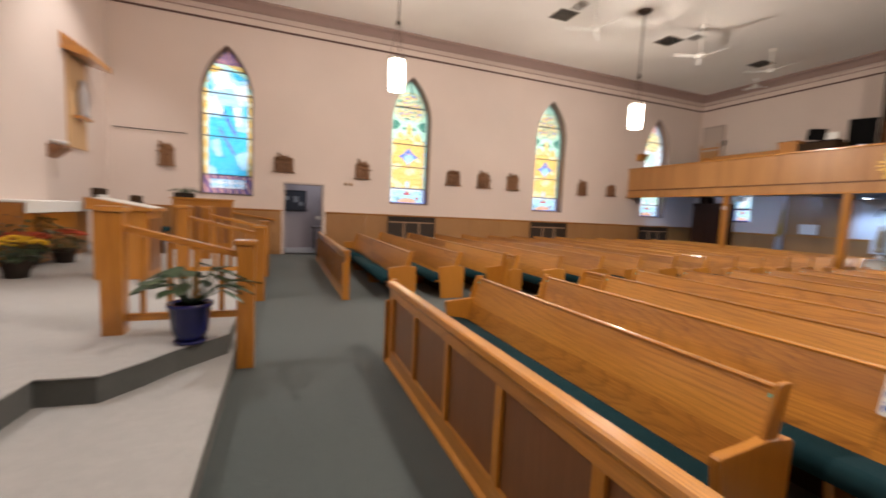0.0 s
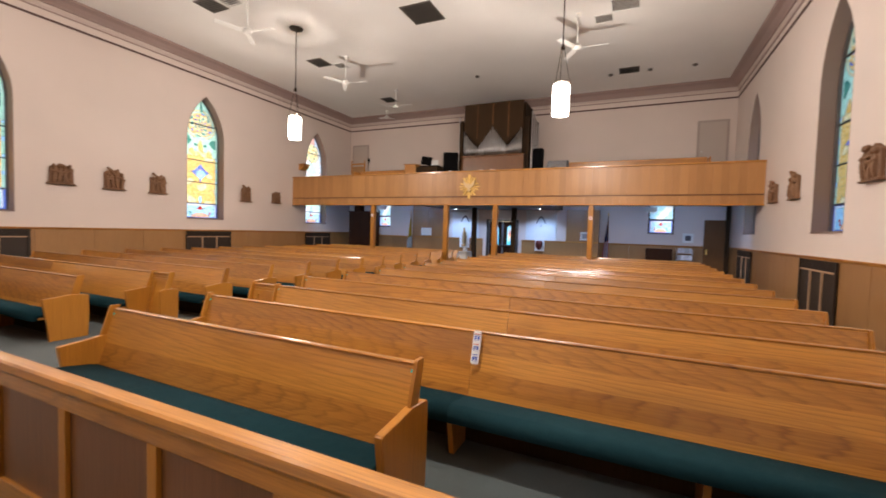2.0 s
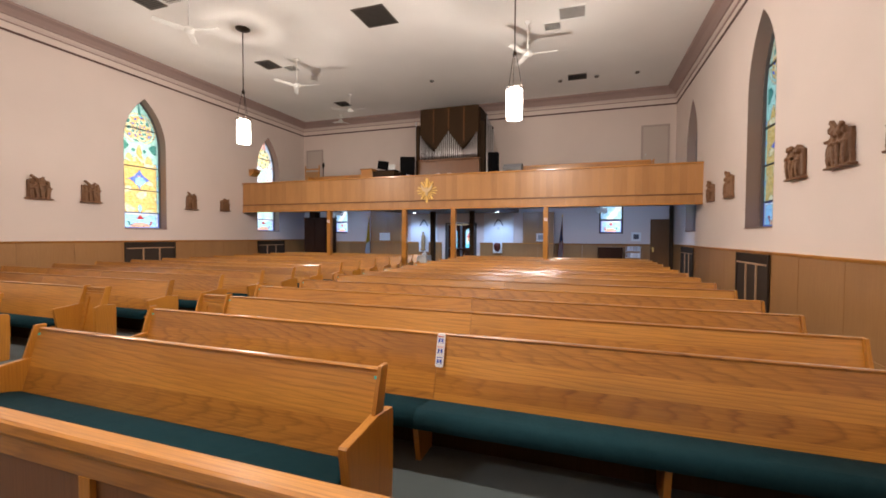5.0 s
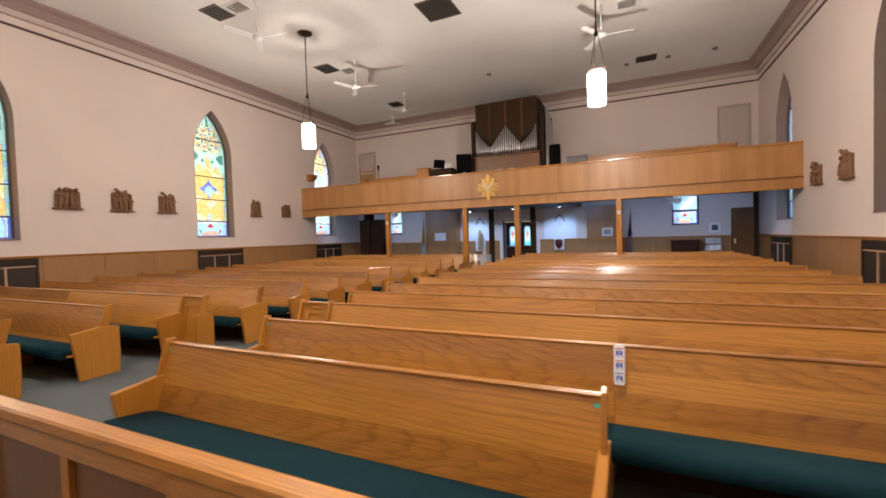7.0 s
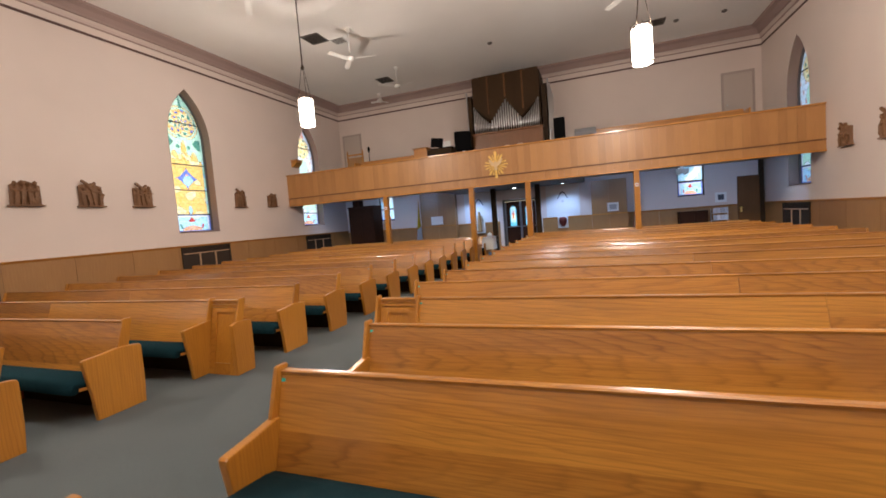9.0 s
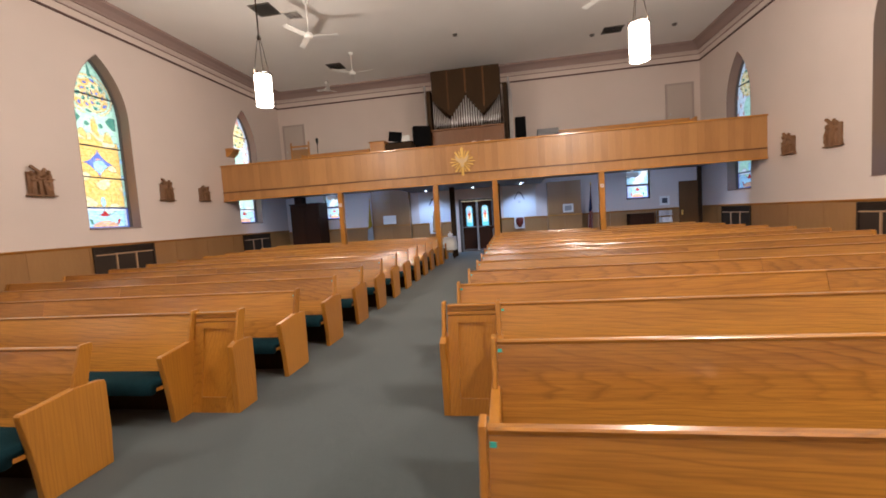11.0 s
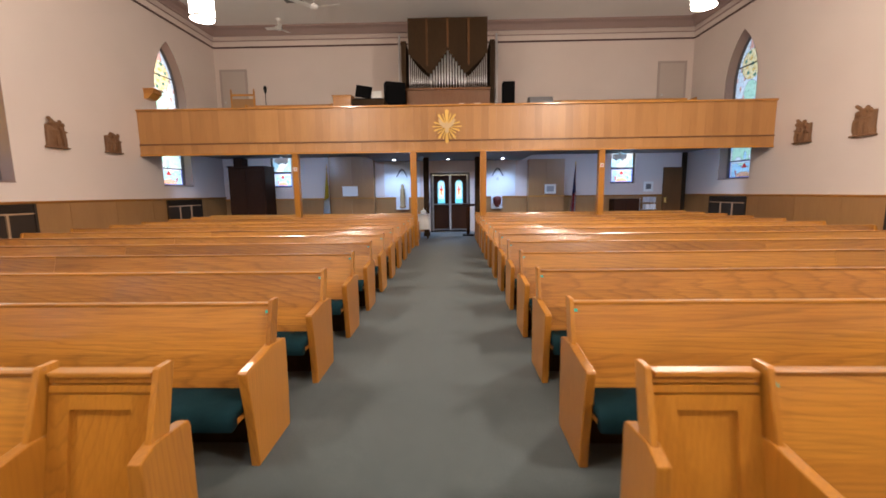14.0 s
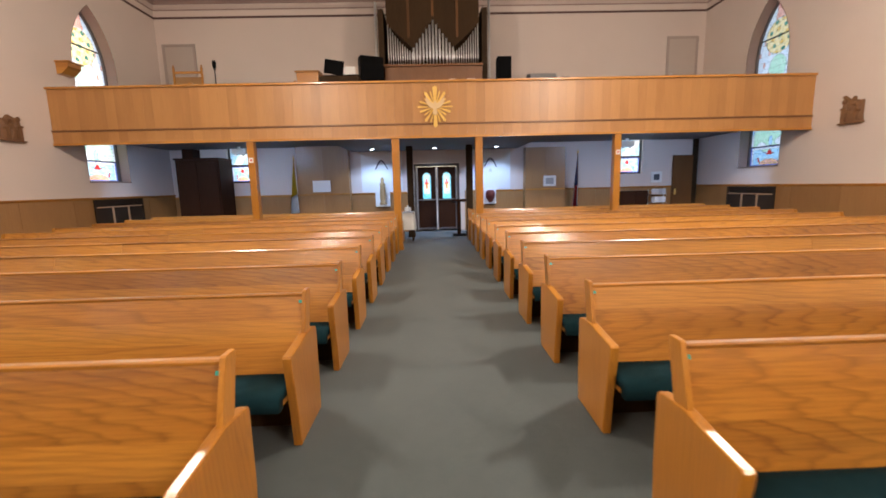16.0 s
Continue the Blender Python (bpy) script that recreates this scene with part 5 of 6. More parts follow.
def end_stall(sign, width):
    """Seatless panelled back that fills the wider row by the aisle."""
    t = empty("aisle_panel", label="panelled oak end section with no seat beside the aisle", category="pew panel", group="aisle panels")
    lo, hi = sorted((0.0485 * sign, (width - 0.002) * sign))
    lean = lambda z: -0.185 + 0.150 * z / HT
    part("backing", prism(B(), [(lean(0.0) + 0.020, 0.0), (lean(HT - 0.02) + 0.020, HT - 0.02), (lean(HT - 0.02) + 0.036, HT - 0.02), (lean(0) + 0.036, 0)], 1, lo, hi), OAK_Z, t)
    def strip(z0, z1, a, b, name):
        part(name, prism(B(), [(lean(z0) + 0.002, z0), (lean(z1) + 0.002, z1), (lean(z1) + 0.0195, z1), (lean(z0) + 0.0195, z0)], 1, *sorted((a, b))), OAK_Z, t)
    strip(0.0, 0.6945, lo, lo + 0.075, "stile")
    strip(0.0, 0.6945, hi - 0.075, hi, "stile")
    strip(0.645, 0.6945, lo + 0.0755, hi - 0.0755, "rail")
    strip(0.0, 0.115, lo + 0.0755, hi - 0.0755, "rail")
    strip(0.703, 0.727, lo, hi, "rail")
    strip(0.736, 0.754, lo, hi, "rail")
    part("top_rail", box(B(), -0.046, 0.006, lo, hi, HT - 0.0195, HT, 0.005), OAK_Y, t)
    a, b = sorted((0.0, 0.048 * sign))
    part("end_panel", prism(B(), [(max(x, -0.118 + x * 0.185) if x < -0.1 else x, z) for x, z in end_panel_outline()], 1, a, b, 0.008), OAK_Z, t)
    a, b = sorted((0.010 * sign, 0.034 * sign))
    part("back_post", prism(B(), BACK_POST, 1, a, b, 0.004), OAK_Z, t)
    return t


AR, AL, AR0, AL0 = 5.962, 7.584, 5.56, 8.005
FAR_R, FAR_L = -0.28, 14.0
rx = lambda k: ROWS_X[k] if k < 6 else ROWS_X[5] + 0.925 * (k - 5)
# right block
p0 = build_pew(AR0 - 2.605, -1, (), "both", False)
p0.location = (rx(0), AR0, 0)
p1 = build_pew(AR0 - FAR_R, -1, (AR0 - 2.615,))
p1.location = (rx(1), AR0, 0)
p2 = copy_thing(p1, pose(rx(2), AR0, 0))
pr = build_pew(AR - FAR_R, -1, (AR - 2.85,))
pr.location = (rx(3), AR, 0)
# left block
q0 = build_pew(13.1 - AL0, 1, (10.9 - AL0,))
q0.location = (rx(0), AL0, 0)
q1 = build_pew(FAR_L - AL0, 1, (10.9 - AL0,))
q1.location = (rx(1), AL0, 0)
q2 = copy_thing(q1, pose(rx(2), AL0, 0))
ql = build_pew(FAR_L - AL, 1, (10.7 - AL,))
ql.location = (rx(3), AL, 0)
for k in range(4, 15):
    copy_thing(pr, pose(rx(k), AR - (0.035 if k > 4 else 0.012), 0))
    copy_thing(ql, pose(rx(k), AL, 0))
e = end_stall(-1, AR - AR0)
e.location = (rx(2), AR, 0)
e = end_stall(1, AL0 - AL)
e.location = (rx(2), AL, 0)

# access sticker on the second row
sk = empty("access_sticker", rx(1), 2.585, 0, "white vertical sticker with three blue wheelchair signs", "sticker")
sk.rotation_euler = (0, radians(15.4), 0)
bx_ = lambda a, b, c, d, z0, z1: box(B(), a, b, c, d, z0, z1)
off = -0.262
outline = [(s * 0.030 - s * 0.012 * (1 - math.cos(radians(a))), z + d * 0.012 * math.sin(radians(a))) for s, z, d, turns in ((1, 0.726, 1, (0, 45, 90)), (-1, 0.726, 1, (90, 45, 0)), (-1, 0.514, -1, (0, 45, 90)), (1, 0.514, -1, (90, 45, 0))) for a in turns]
part("backing", prism(B(), outline, 0, off, off + 0.003), PAPER, sk)
for k in range(3):
    z = 0.535 + 0.073 * k
    part("sign", bx_(off - 0.003, off - 0.0005, -0.018, 0.018, z - 0.014, z + 0.020), BLUE, sk)
    part("figure_bar", bx_(off - 0.005, off - 0.0035, -0.003, 0.003, z - 0.004, z + 0.017), PAPER, sk)
    part("wheel_bar", bx_(off - 0.005, off - 0.0035, -0.013, 0.011, z - 0.013, z - 0.0045), PAPER, sk)
    part("red_line", bx_(off - 0.005, off - 0.0035, -0.020, 0.020, z + 0.031, z + 0.036), RED if k else BLUE, sk)


def screen(x, y0, y1, panels, near_end=-1.0):
    """Panelled front screen before the first row; faces the sanctuary."""
    t = empty("front_screen", x, 0, 0, "panelled oak screen in front of the first pew row", "pew screen", "front screens")
    part("backing", box(B(), 0.0, 0.02, y0, y1, 0.0, 0.726), OAK_RED, t, "reddish oak panels")
    part("top_rail", box(B(), -0.022, -0.0005, y0, y1, 0.645, 0.726, 0.003), OAK_Y, t)
    part("bottom_rail", box(B(), -0.022, -0.0005, y0, y1, 0.0, 0.15, 0.003), OAK_Y, t)
    part("shoe_moulding", prism(B(), [(-0.0225, 0.0), (-0.045, 0.0), (-0.045, 0.02), (-0.0225, 0.05)], 1, y0, y1), OAK_Y, t)
    part("cap", prism(B(), [(-0.045, 0.745), (-0.035, 0.727), (0.04, 0.727), (0.05, 0.745), (0.045, 0.778), (0.03, 0.786), (-0.03, 0.786), (-0.04, 0.778)], 1, y0, y1), OAK_Y, t)
    pitch = 0.665
    stiles = [(near_end - 0.14, near_end)] + [(near_end - 0.775 - pitch * i - 0.03, near_end - 0.775 - pitch * i + 0.03) for i in range(panels - 1)] + [(y0, y0 + 0.06)] if near_end > 0 else [
        (y0 + (y1 - y0 - 0.07) * i / panels, y0 + (y1 - y0 - 0.07) * i / panels + 0.07) for i in range(panels + 1)]
    for a, b in stiles:
        part("stile", box(B(), -0.022, -0.0005, a, b, 0.1502, 0.6448, 0.003), OAK_Z, t)
    for s, y in ((-1, y0), (1, y1)):
        a, b = sorted((y + s * 0.001, y + s * 0.045))
        part("end_panel", prism(B(), [(-0.055, 0.0), (-0.055, 0.585), (-0.045, 0.602), (0.0, 0.606), (0.006, 0.80), (0.05, 0.80), (0.06, 0.0)], 1, a, b, 0.006), OAK_Z, t)


screen(1.855, 1.42, 5.34, 6, 5.34)
screen(1.84, 8.17, 13.05, 9)

# ---- reliefs and grilles on the side walls ----


def relief(seed, w, h, cross):
    """A carved station: a thick plaque with an uneven top, draped figures in low relief, a plinth and a slanting beam."""
    rnd = random.Random(seed)
    bm = B()
    low = -h / 2
    edge = [(-w * 0.48, low)]
    n = 7
    for i in range(n + 1):
        u = i / n
        rise = 0.30 + 0.10 * math.sin(u * math.pi) + rnd.uniform(-0.07, 0.05)
        edge.append(((u - 0.5) * w * rnd.uniform(0.86, 0.96), rise * h))
    edge.append((w * 0.48, low))
    prism(bm, edge, 1, -0.06, 0.0)
    box(bm, -w * 0.56, w * 0.56, -0.10, 0.0, low, low + 0.032, 0.005)
    figures = 4 if w > 0.45 else 3
    for k in range(figures):
        u = ((k + 0.5) / figures - 0.5) * w * 0.86 + rnd.uniform(-0.015, 0.015)
        top = rnd.uniform(0.14, 0.30) * h
        body = (top - low) / 2
        turn = rnd.uniform(-0.18, 0.18)
        lumps = [((u, -0.065, low + body), (w * 0.36 / figures, 0.05, body)),
                 ((u + rnd.uniform(-0.015, 0.015), -0.085, top + 0.03), (0.036, 0.036, 0.048)),
                 ((u + rnd.uniform(-0.05, 0.05), -0.105, top - 0.11), (0.075, 0.022, 0.024))]
        lumps += [((u + d * w * 0.2 / figures, -0.10, low + body * 0.85), (0.012, 0.022, body * 0.75)) for d in (-1, 0.2, 1.1)]
        for c, rr in lumps:
            res = bmesh.ops.create_icosphere(bm, subdivisions=3, radius=1.0, matrix=Matrix.Translation(c) @ Matrix.Rotation(turn, 4, "Y") @ Matrix.Diagonal((*rr, 1)))
            for vtx in res["verts"]:
                vtx.co += Vector(noise.noise_vector(vtx.co * 26 + Vector((seed, 0, 0)))) * 0.010
    if cross:
        a = radians(rnd.uniform(34, 44))
        for ang, ln_, c in ((a, h * 0.55, (-w * 0.10, -0.075, h * 0.36)), (a + math.pi / 2, h * 0.34, (w * 0.06, -0.08, h * 0.33))):
            m4 = Matrix.Translation(c) @ Matrix.Rotation(ang, 4, "Y")
            bmesh.ops.create_cube(bm, size=1, matrix=m4 @ Matrix.Diagonal((ln_, 0.05, 0.055, 1)))
    bmesh.ops.recalc_face_normals(bm, faces=bm.faces)
    return bm


SIDE = [(-1.95, 0.36, 0.62), (0.95, 0.55, 0.52), (3.23, 0.46, 0.58), (6.30, 0.52, 0.56), (7.46, 0.50, 0.58), (8.62, 0.48, 0.58), (11.72, 0.44, 0.58), (13.14, 0.42, 0.52)]
k = 0
for wall, turn in ((YL, 0), (YR, 180)):
    for x, w, h in SIDE[0 if turn == 0 else 2:]:
        k += 1
        ob = part("station_relief", relief(k, w, h, k % 4 != 0), CARVED, None)
        mesh_ = ob.modifiers.new("carve", "REMESH")
        mesh_.mode, mesh_.voxel_size, mesh_.use_smooth_shade = "VOXEL", 0.011, True
        ob.location, ob.rotation_euler = (x, wall, 2.655), (0, 0, radians(turn))
        tagged(ob, "carved brown wood relief hung on the cream wall", "relief", "stations on the side walls")

for wall, sgn, top in ((YL, -1, 1.26), (YR, 1, 1.18)):
    for x in WIN_X[1:]:
        t = empty("radiator_grille", x + 0.1, wall + sgn * 0.04, 0, "dark brown metal radiator grille with tan dividers", "grille", "radiator grilles")
        w, z0 = 0.76, 0.12
        lo, hi = sorted((0.0, sgn * 0.03))
        for a in (-w - 0.05, w):
            part("frame", box(B(), a, a + 0.05, lo, hi, z0, top), LOUVRE, t)
        part("back_plate", box(B(), -w + 0.001, w - 0.001, *sorted((-sgn * 0.010, sgn * 0.002)), z0, top - 0.001), LOUVRE, t)
        zt = top - 0.20
        part("rail", box(B(), -w + 0.002, w - 0.002, *sorted((sgn * 0.003, sgn * 0.028)), zt, zt + 0.03), TAN, t)
        for c in (-0.26, 0.26):
            part("stile", box(B(), c - 0.02, c + 0.02, *sorted((sgn * 0.003, sgn * 0.028)), z0, zt - 0.001), TAN, t)
        n = 9
        for i in range(n):
            z = zt + 0.045 + i * 0.016
            part("louvre", box(B(), -w + 0.003, w - 0.003, *sorted((sgn * 0.003, sgn * 0.014)), z, z + 0.006), LOUVRE, t)

# ---- sanctuary ----
san = empty("sanctuary_platform", label="two-level carpeted sanctuary platform with dark risers", category="platform", kind="structure")
edge2 = [(XF, 3.2), (-1.1, 3.3), (-0.70, 3.7), (-0.525, 4.40), (-0.50, 4.65), (-0.18, 4.625), (0.0, 4.83), (0.15, 5.06), (0.46, 5.40), (0.46, YL - 0.06), (XF, YL - 0.06)]
part("lower_riser", box(B(), XF, 0.495, YR + 0.06, YL - 0.06, 0.0, STEP1 - 0.012), CARPET_K, san, "dark carpeted riser")
part("lower_tread", box(B(), XF, 0.505, YR + 0.06, YL - 0.06, STEP1 - 0.012, STEP1, 0.004), CARPET_LIT, san)
part("upper_riser", prism(B(), edge2, 2, STEP1 + 0.0005, STEP2 - 0.012), CARPET_K, san, "dark carpeted riser")
part("upper_tread", prism(B(), [(x + 0.01, y - 0.01) if i < 10 else (x, y) for i, (x, y) in enumerate(edge2)], 2, STEP2 - 0.0118, STEP2), CARPET_LIT, san)


def newel(t, x, y, z0, z1, w=0.075):
    part("newel_post", box(B(), x - w, x + w, y - w, y + w, z0, z1, 0.008), OAK_Z, t)
    part("newel_cap", box(B(), x - w - 0.02, x + w + 0.02, y - w - 0.02, y + w + 0.02, z1 + 0.0005, z1 + 0.045, 0.012), OAK_Y, t)


def stair_rail(x0, z0, h0, x1, z1, h1, y, n):
    t = empty("stair_rail", 0, 0, 0, "oak stair handrail with square newels and balusters", "handrail", "sanctuary rails")
    newel(t, x0, y, z0, h0)
    newel(t, x1, y, z1, h1, 0.07)
    a, b = h0 - 0.10, h1 - 0.05
    dx = x1 - x0
    bm = B()
    prism(bm, [(x0 + 0.076, a - 0.055), (x1 - 0.071, b - 0.055), (x1 - 0.071, b), (x0 + 0.076, a)], 1, y - 0.035, y + 0.035, 0.008)
    part("handrail", bm, OAK_X, t)
    for i in range(1, n + 1):
        u = i / (n + 1)
        x = x0 + dx * u
        top = a + (b - a) * u - 0.057
        base = z0 if x < 0.40 else z1
        part("baluster", box(B(), x - 0.02, x + 0.02, y - 0.02, y + 0.02, base + 0.16, top, 0.004), OAK_Z, t)
    part("foot_rail", box(B(), x0 + 0.076, x1 - 0.071, y - 0.025, y + 0.025, z0 + 0.10, z0 + 0.158, 0.005), OAK_X, t)


stair_rail(-0.365, STEP2, 1.34, 0.585, 0.0, 1.09, 5.56, 4)
stair_rail(-0.40, STEP2, 1.34, 0.585, 0.0, 1.09, 8.3, 4)
stair_rail(-0.45, STEP2, 1.32, 0.585, 0.0, 1.08, 10.6, 3)

pt = empty("potted_plant", 0.22, 5.20, STEP2, "leafy dark green plant in a cobalt blue glazed pot", "potted plant")
part("saucer", lathe(B(), [(0.10, 0), (0.115, 0.02), (0.09, 0.03)], 0, 0, 20), CERAMIC, pt)
part("pot", lathe(B(), [(0.10, 0.031), (0.125, 0.10), (0.145, 0.28), (0.158, 0.29), (0.158, 0.315), (0.135, 0.315), (0.125, 0.30)], 0, 0, 24), CERAMIC, pt)
part("soil", lathe(B(), [(0.124, 0.285), (0.124, 0.30)], 0, 0, 18), SOIL, pt)


def leaves(parent, n, base, spread, height, size, seed, material):
    rnd = random.Random(seed)
    for i in range(n):
        a = rnd.uniform(0, 2 * math.pi)
        r = rnd.uniform(0.2, 1.0) * spread
        p = Vector((math.cos(a) * r, math.sin(a) * r, base + height * rnd.uniform(0.45, 1.0) * (1.05 - 0.45 * r / spread)))
        root = Vector((math.cos(a) * 0.04, math.sin(a) * 0.04, base))
        bm = B()
        tube(bm, root, p, 0.004, 5)
        d = Vector((math.cos(a), math.sin(a), rnd.uniform(-0.5, 0.25))).normalized()
        side = d.cross(Vector((0, 0, 1))).normalized()
        s = size * rnd.uniform(0.7, 1.2)
        prev = None
        for j in range(6):
            u = j / 5
            c = p + d * s * u * 2 + Vector((0, 0, -0.35 * s * u * u))
            w = side * s * 0.42 * math.sin(math.pi * (0.08 + 0.9 * u)) + Vector((0, 0, 0.02 * s))
            row = (bm.verts.new(c - w), bm.verts.new(c - Vector((0, 0, 0.10 * s))), bm.verts.new(c + w))
            if prev:
                bm.faces.new((prev[0], prev[1], row[1], row[0]))
                bm.faces.new((prev[1], prev[2], row[2], row[1]))
            prev = row
        part("leaf", bm, material, parent, "", True)


leaves(pt, 30, 0.31, 0.28, 0.36, 0.115, 3, LEAF)


def flower_pot(x, y, z, petal, seed, n=70):
    t = empty("flower_pot", x, y, z, "potted autumn chrysanthemums on the sanctuary floor", "flower pot", "flowers by the altar")
    part("pot", lathe(B(), [(0.12, 0), (0.16, 0.2), (0.17, 0.22), (0.15, 0.22)], 0, 0, 18), SOIL, t)
    leaves(t, 46, 0.12, 0.30, 0.36, 0.065, seed, LEAF)
    rnd = random.Random(seed)
    bm = B()
    for i in range(n):
        a, q = rnd.uniform(0, 2 * math.pi), rnd.random()
        r = 0.30 * math.sqrt(rnd.random())
        c = (math.cos(a) * r, math.sin(a) * r, 0.50 - 0.9 * r * r + 0.04 * q)
        lathe(bm, [(0.008, c[2] - 0.012), (0.032, c[2]), (0.022, c[2] + 0.014), (0.004, c[2] + 0.016)], c[0], c[1], 7)
    ob = part("blossom", bm, petal, t)
    ob["kind"] = "stuff"


flower_pot(-2.30, 8.50, STEP2, PETAL_Y, 11)
flower_pot(-2.72, 8.05, STEP2, PETAL_Y, 13)
flower_pot(-2.62, 9.35, STEP2, PETAL_R, 12)
flower_pot(-2.40, 10.05, STEP2, PETAL_R, 14)

bush = empty("leafy_plant", -2.75, 9.75, STEP2, "large dark leafy plant in a low pot beside the flowers", "potted plant")
part("pot", lathe(B(), [(0.15, 0), (0.20, 0.22), (0.21, 0.25), (0.18, 0.25)], 0, 0, 18), SOIL, bush)
leaves(bush, 70, 0.22, 0.52, 0.62, 0.11, 31, LEAF)

# altar, ambo and the panelled partition
al = empty("side_altar", -3.0, 10.6, STEP2, "altar table with a white altar cloth by the end wall", "altar")
part("body", box(B(), -0.35, 0.35, -1.1, 1.1, 0, 0.95, 0.01), OAK_Z, al)
part("altar_cloth", box(B(), -0.39, 0.39, -1.14, 1.14, 0.951, 0.98, 0.008), CLOTH, al)
part("cloth_drop", box(B(), 0.391, 0.40, -1.14, 1.14, 0.80, 0.979), CLOTH, al)
am = empty("ambo", -1.1, 8.55, STEP2, "oak ambo with a slanted top and a white cloth", "ambo")
part("body", box(B(), -0.3, 0.3, -0.35, 0.35, 0, 0.92, 0.012), OAK_Z, am)
part("side_panel", box(B(), 0.301, 0.315, -0.26, 0.26, 0.1, 0.82, 0.004), OAK_RED, am)
part("slanted_top", prism(B(), [(-0.36, 0.921), (0.36, 0.921), (0.36, 0.96), (-0.36, 1.08)], 1, -0.40, 0.40), OAK_X, am)
part("book_cloth", prism(B(), [(-0.30, 1.072), (0.33, 0.967), (0.33, 0.977), (-0.30, 1.082)], 1, -0.30, 0.30), CLOTH, am)
pn = empty("oak_partition", -0.75, 12.3, STEP2, "low panelled oak partition in the sanctuary", "partition")
part("body", box(B(), -0.6, 0.6, -0.05, 0.05, 0, 1.12, 0.008), OAK_Z, pn)
part("cap", box(B(), -0.63, 0.63, -0.08, 0.08, 1.1205, 1.16, 0.01), OAK_X, pn)
for x in (-0.4, 0.0, 0.4):
    part("panel", box(B(), x - 0.16, x + 0.16, -0.062, -0.0505, 0.15, 0.98, 0.005), OAK_RED, pn)
for n_, (x, y, h) in enumerate(((-2.1, 11.4, 1.25), (-1.6, 11.7, 1.15))):
    cc = empty("sanctuary_chair", x, y, STEP2, "high-backed dark chair with a pale back cushion", "chair", "sanctuary chairs")
    for dx in (-0.25, 0.25):
        for dy in (-0.25, 0.25):
            part("leg", box(B(), dx - 0.025, dx + 0.025, dy - 0.025, dy + 0.025, 0, 0.44), WALNUT, cc)
    part("seat", box(B(), -0.29, 0.29, -0.29, 0.29, 0.441, 0.52, 0.015), TEAL, cc)
    part("backrest", box(B(), -0.29, -0.22, -0.29, 0.29, 0.521, h, 0.02), WALNUT, cc)
    part("back_cushion", box(B(), -0.219, -0.18, -0.22, 0.22, 0.60, h - 0.12, 0.015), CLOTH if n_ == 0 else WALNUT, cc)
# carved canopy shrine and bracket on the end wall
sr = empty("wall_shrine", XF, 12.95, 2.45, "pale wooden shrine with a slanted canopy on the end wall", "shrine")
part("backboard", box(B(), 0.002, 0.05, -0.42, 0.42, 0.0, 1.9, 0.01), mat("pale_honey_wood", (0.62, 0.40, 0.20), 0.5), sr)
part("canopy", prism(B(), [(0.002, 1.92), (0.48, 1.80), (0.48, 1.92), (0.002, 2.25)], 1, -0.60, 0.60, 0.01), OAK_Y, sr, "dark-edged oak canopy")
part("ledge", box(B(), 0.051, 0.22, -0.25, 0.25, 0.62, 0.68, 0.008), OAK_Y, sr)
fg = part("statue", lathe(B(), [(0.10, 0), (0.12, 0.05), (0.08, 0.1), (0.11, 0.3), (0.10, 0.5), (0.06, 0.62), (0.07, 0.72), (0.0005, 0.8)], 0, 0, 14), mat("grey_plaster_figure", (0.35, 0.33, 0.33), 0.7))
fg.location = (XF + 0.14, 12.95, 2.45 + 0.681)
tagged(fg, "grey plaster statue standing on the shrine ledge", "statue")
bk = empty("candle_bracket", XF, 11.9, 2.15, "small dark wooden wall bracket under a white bowl", "bracket")
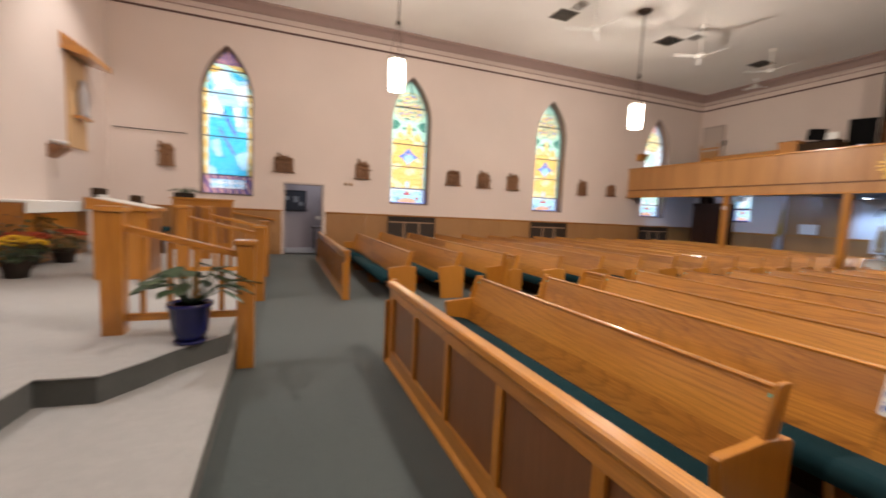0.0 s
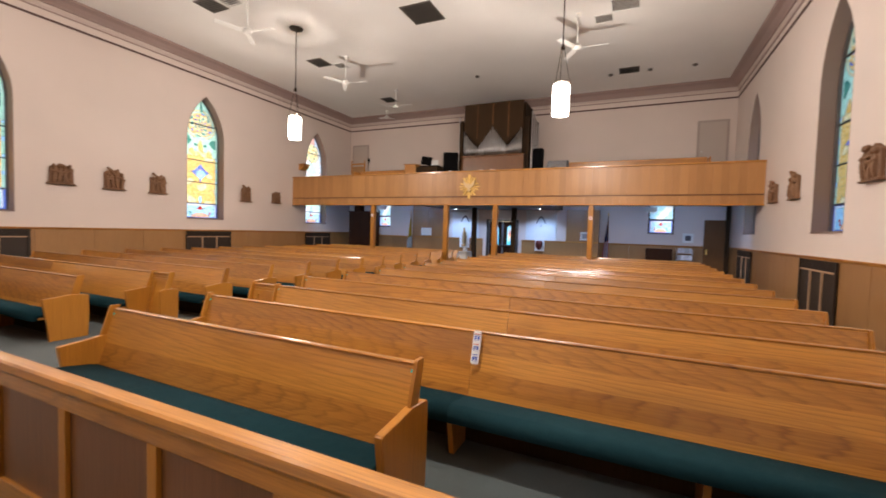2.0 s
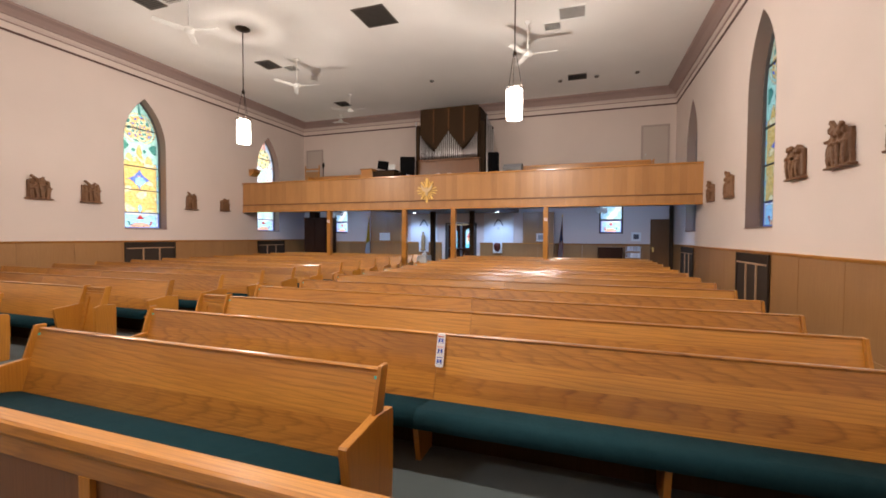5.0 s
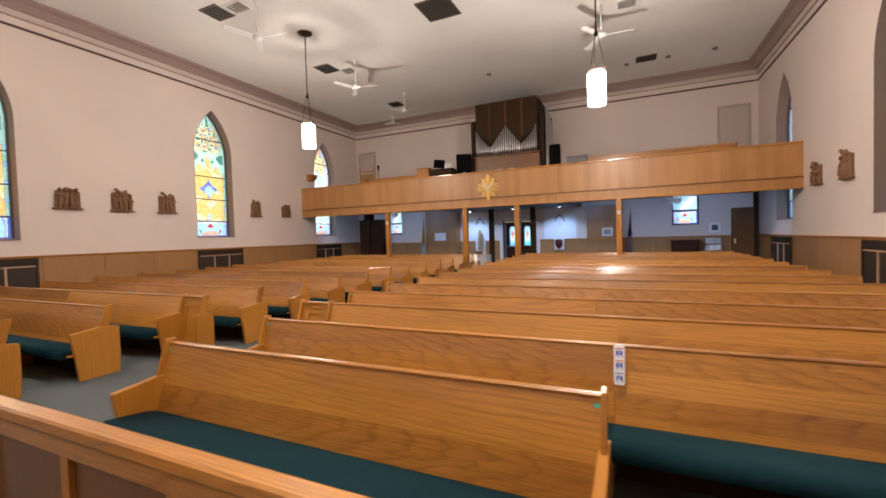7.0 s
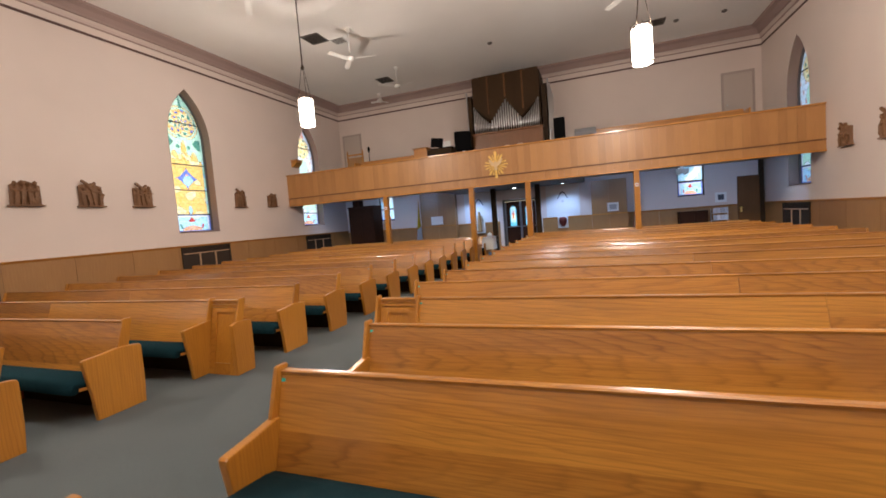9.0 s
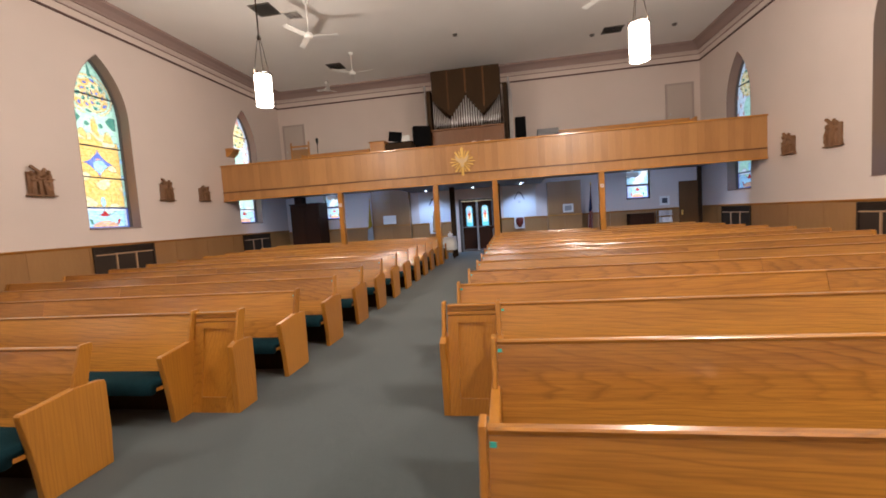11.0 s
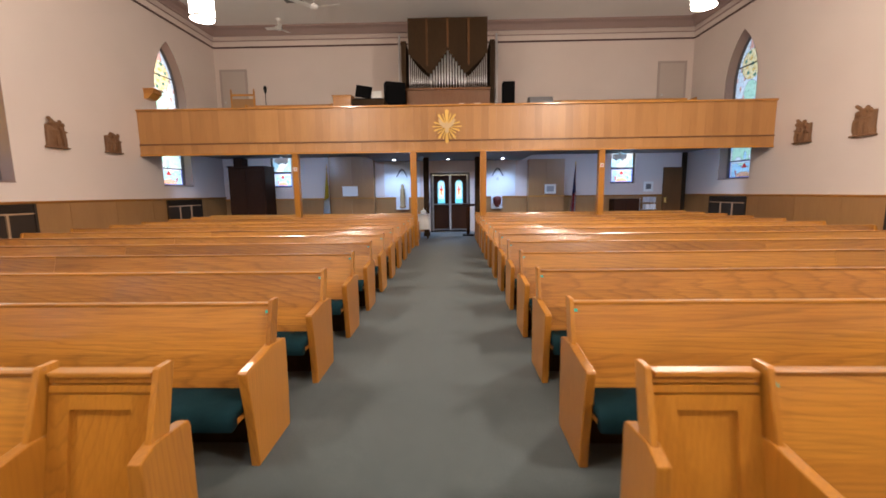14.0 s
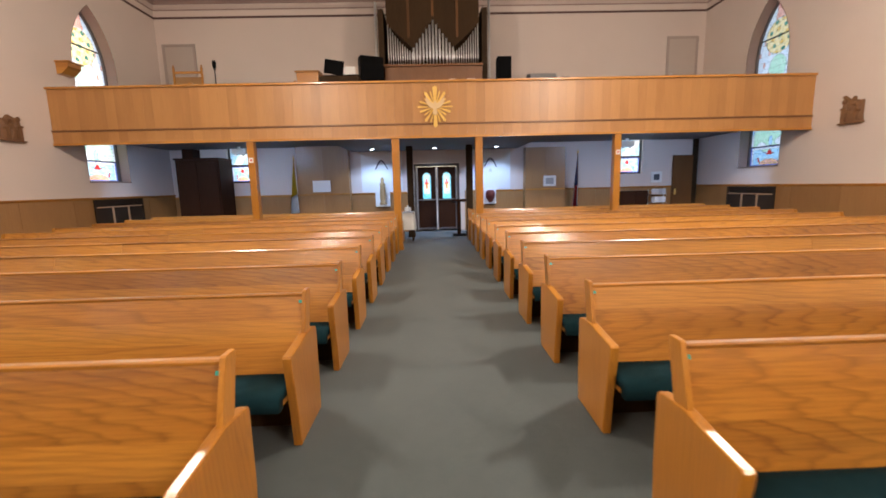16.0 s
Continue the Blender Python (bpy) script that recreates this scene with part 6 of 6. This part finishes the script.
part("bracket_body", prism(B(), [(0.002, 0.0), (0.10, 0.08), (0.24, 0.20), (0.24, 0.25), (0.002, 0.25)], 1, -0.18, 0.18), OAK_RED, bk)
part("bowl", lathe(B(), [(0.06, 0.251), (0.12, 0.30), (0.13, 0.34), (0.11, 0.34)], 0.13, 0, 16), WHITE, bk)
hr = empty("wall_handrail", 0.0, YL, 0, "sloping oak handrail on the side wall wainscot", "handrail")
part("rail", prism(B(), [(-0.6, 1.18), (0.75, 0.98), (0.75, 1.03), (-0.6, 1.23)], 1, -0.11, -0.06, 0.008), OAK_X, hr)
for x, z in ((-0.4, 1.12), (0.6, 0.97)):
    part("bracket", tube(B(), (x, -0.08, z + 0.04), (x, -0.02, z), 0.012), IRON, hr)

for x in (2.74, 2.90):
    bell = part("wall_disc", lathe(B(), [(0.045, 0), (0.055, 0.01), (0.05, 0.035), (0.02, 0.045)], 0, 0, 18), TAN)
    bell.matrix_world = pose(x, YL, 2.19, 90, 0, 0)
    tagged(bell, "small round tan fitting on the cream wall", "wall fitting", "fittings by the side door")
rod = empty("wall_rod", -2.28, YL, 3.24, "thin dark rod fixed along the cream wall", "rod")
part("bar", tube(B(), (-0.78, -0.05, 0), (0.78, -0.05, 0), 0.012), IRON, rod)
for x in (-0.7, 0.7):
    part("bracket", tube(B(), (x, -0.05, 0), (x, -0.001, 0), 0.010), IRON, rod)

# planter on the partition and a pale pot by the end wall
pl = empty("planter", -1.12, 12.3, STEP2 + 1.161, "low dark planter with trailing leaves on the partition", "planter")
part("trough", box(B(), -0.20, 0.20, -0.07, 0.07, 0, 0.10, 0.012), SOIL, pl)
leaves(pl, 26, 0.09, 0.24, 0.16, 0.07, 21, LEAF)
wp = empty("white_pot", -2.9, 11.95, STEP2, "small white ceramic pot on the sanctuary floor", "pot")
part("body", lathe(B(), [(0.10, 0), (0.13, 0.05), (0.14, 0.24), (0.15, 0.26), (0.12, 0.26), (0.11, 0.2)], 0, 0, 18), WHITE, wp)
part("soil", lathe(B(), [(0.108, 0.205), (0.108, 0.215)], 0, 0, 16), SOIL, wp)
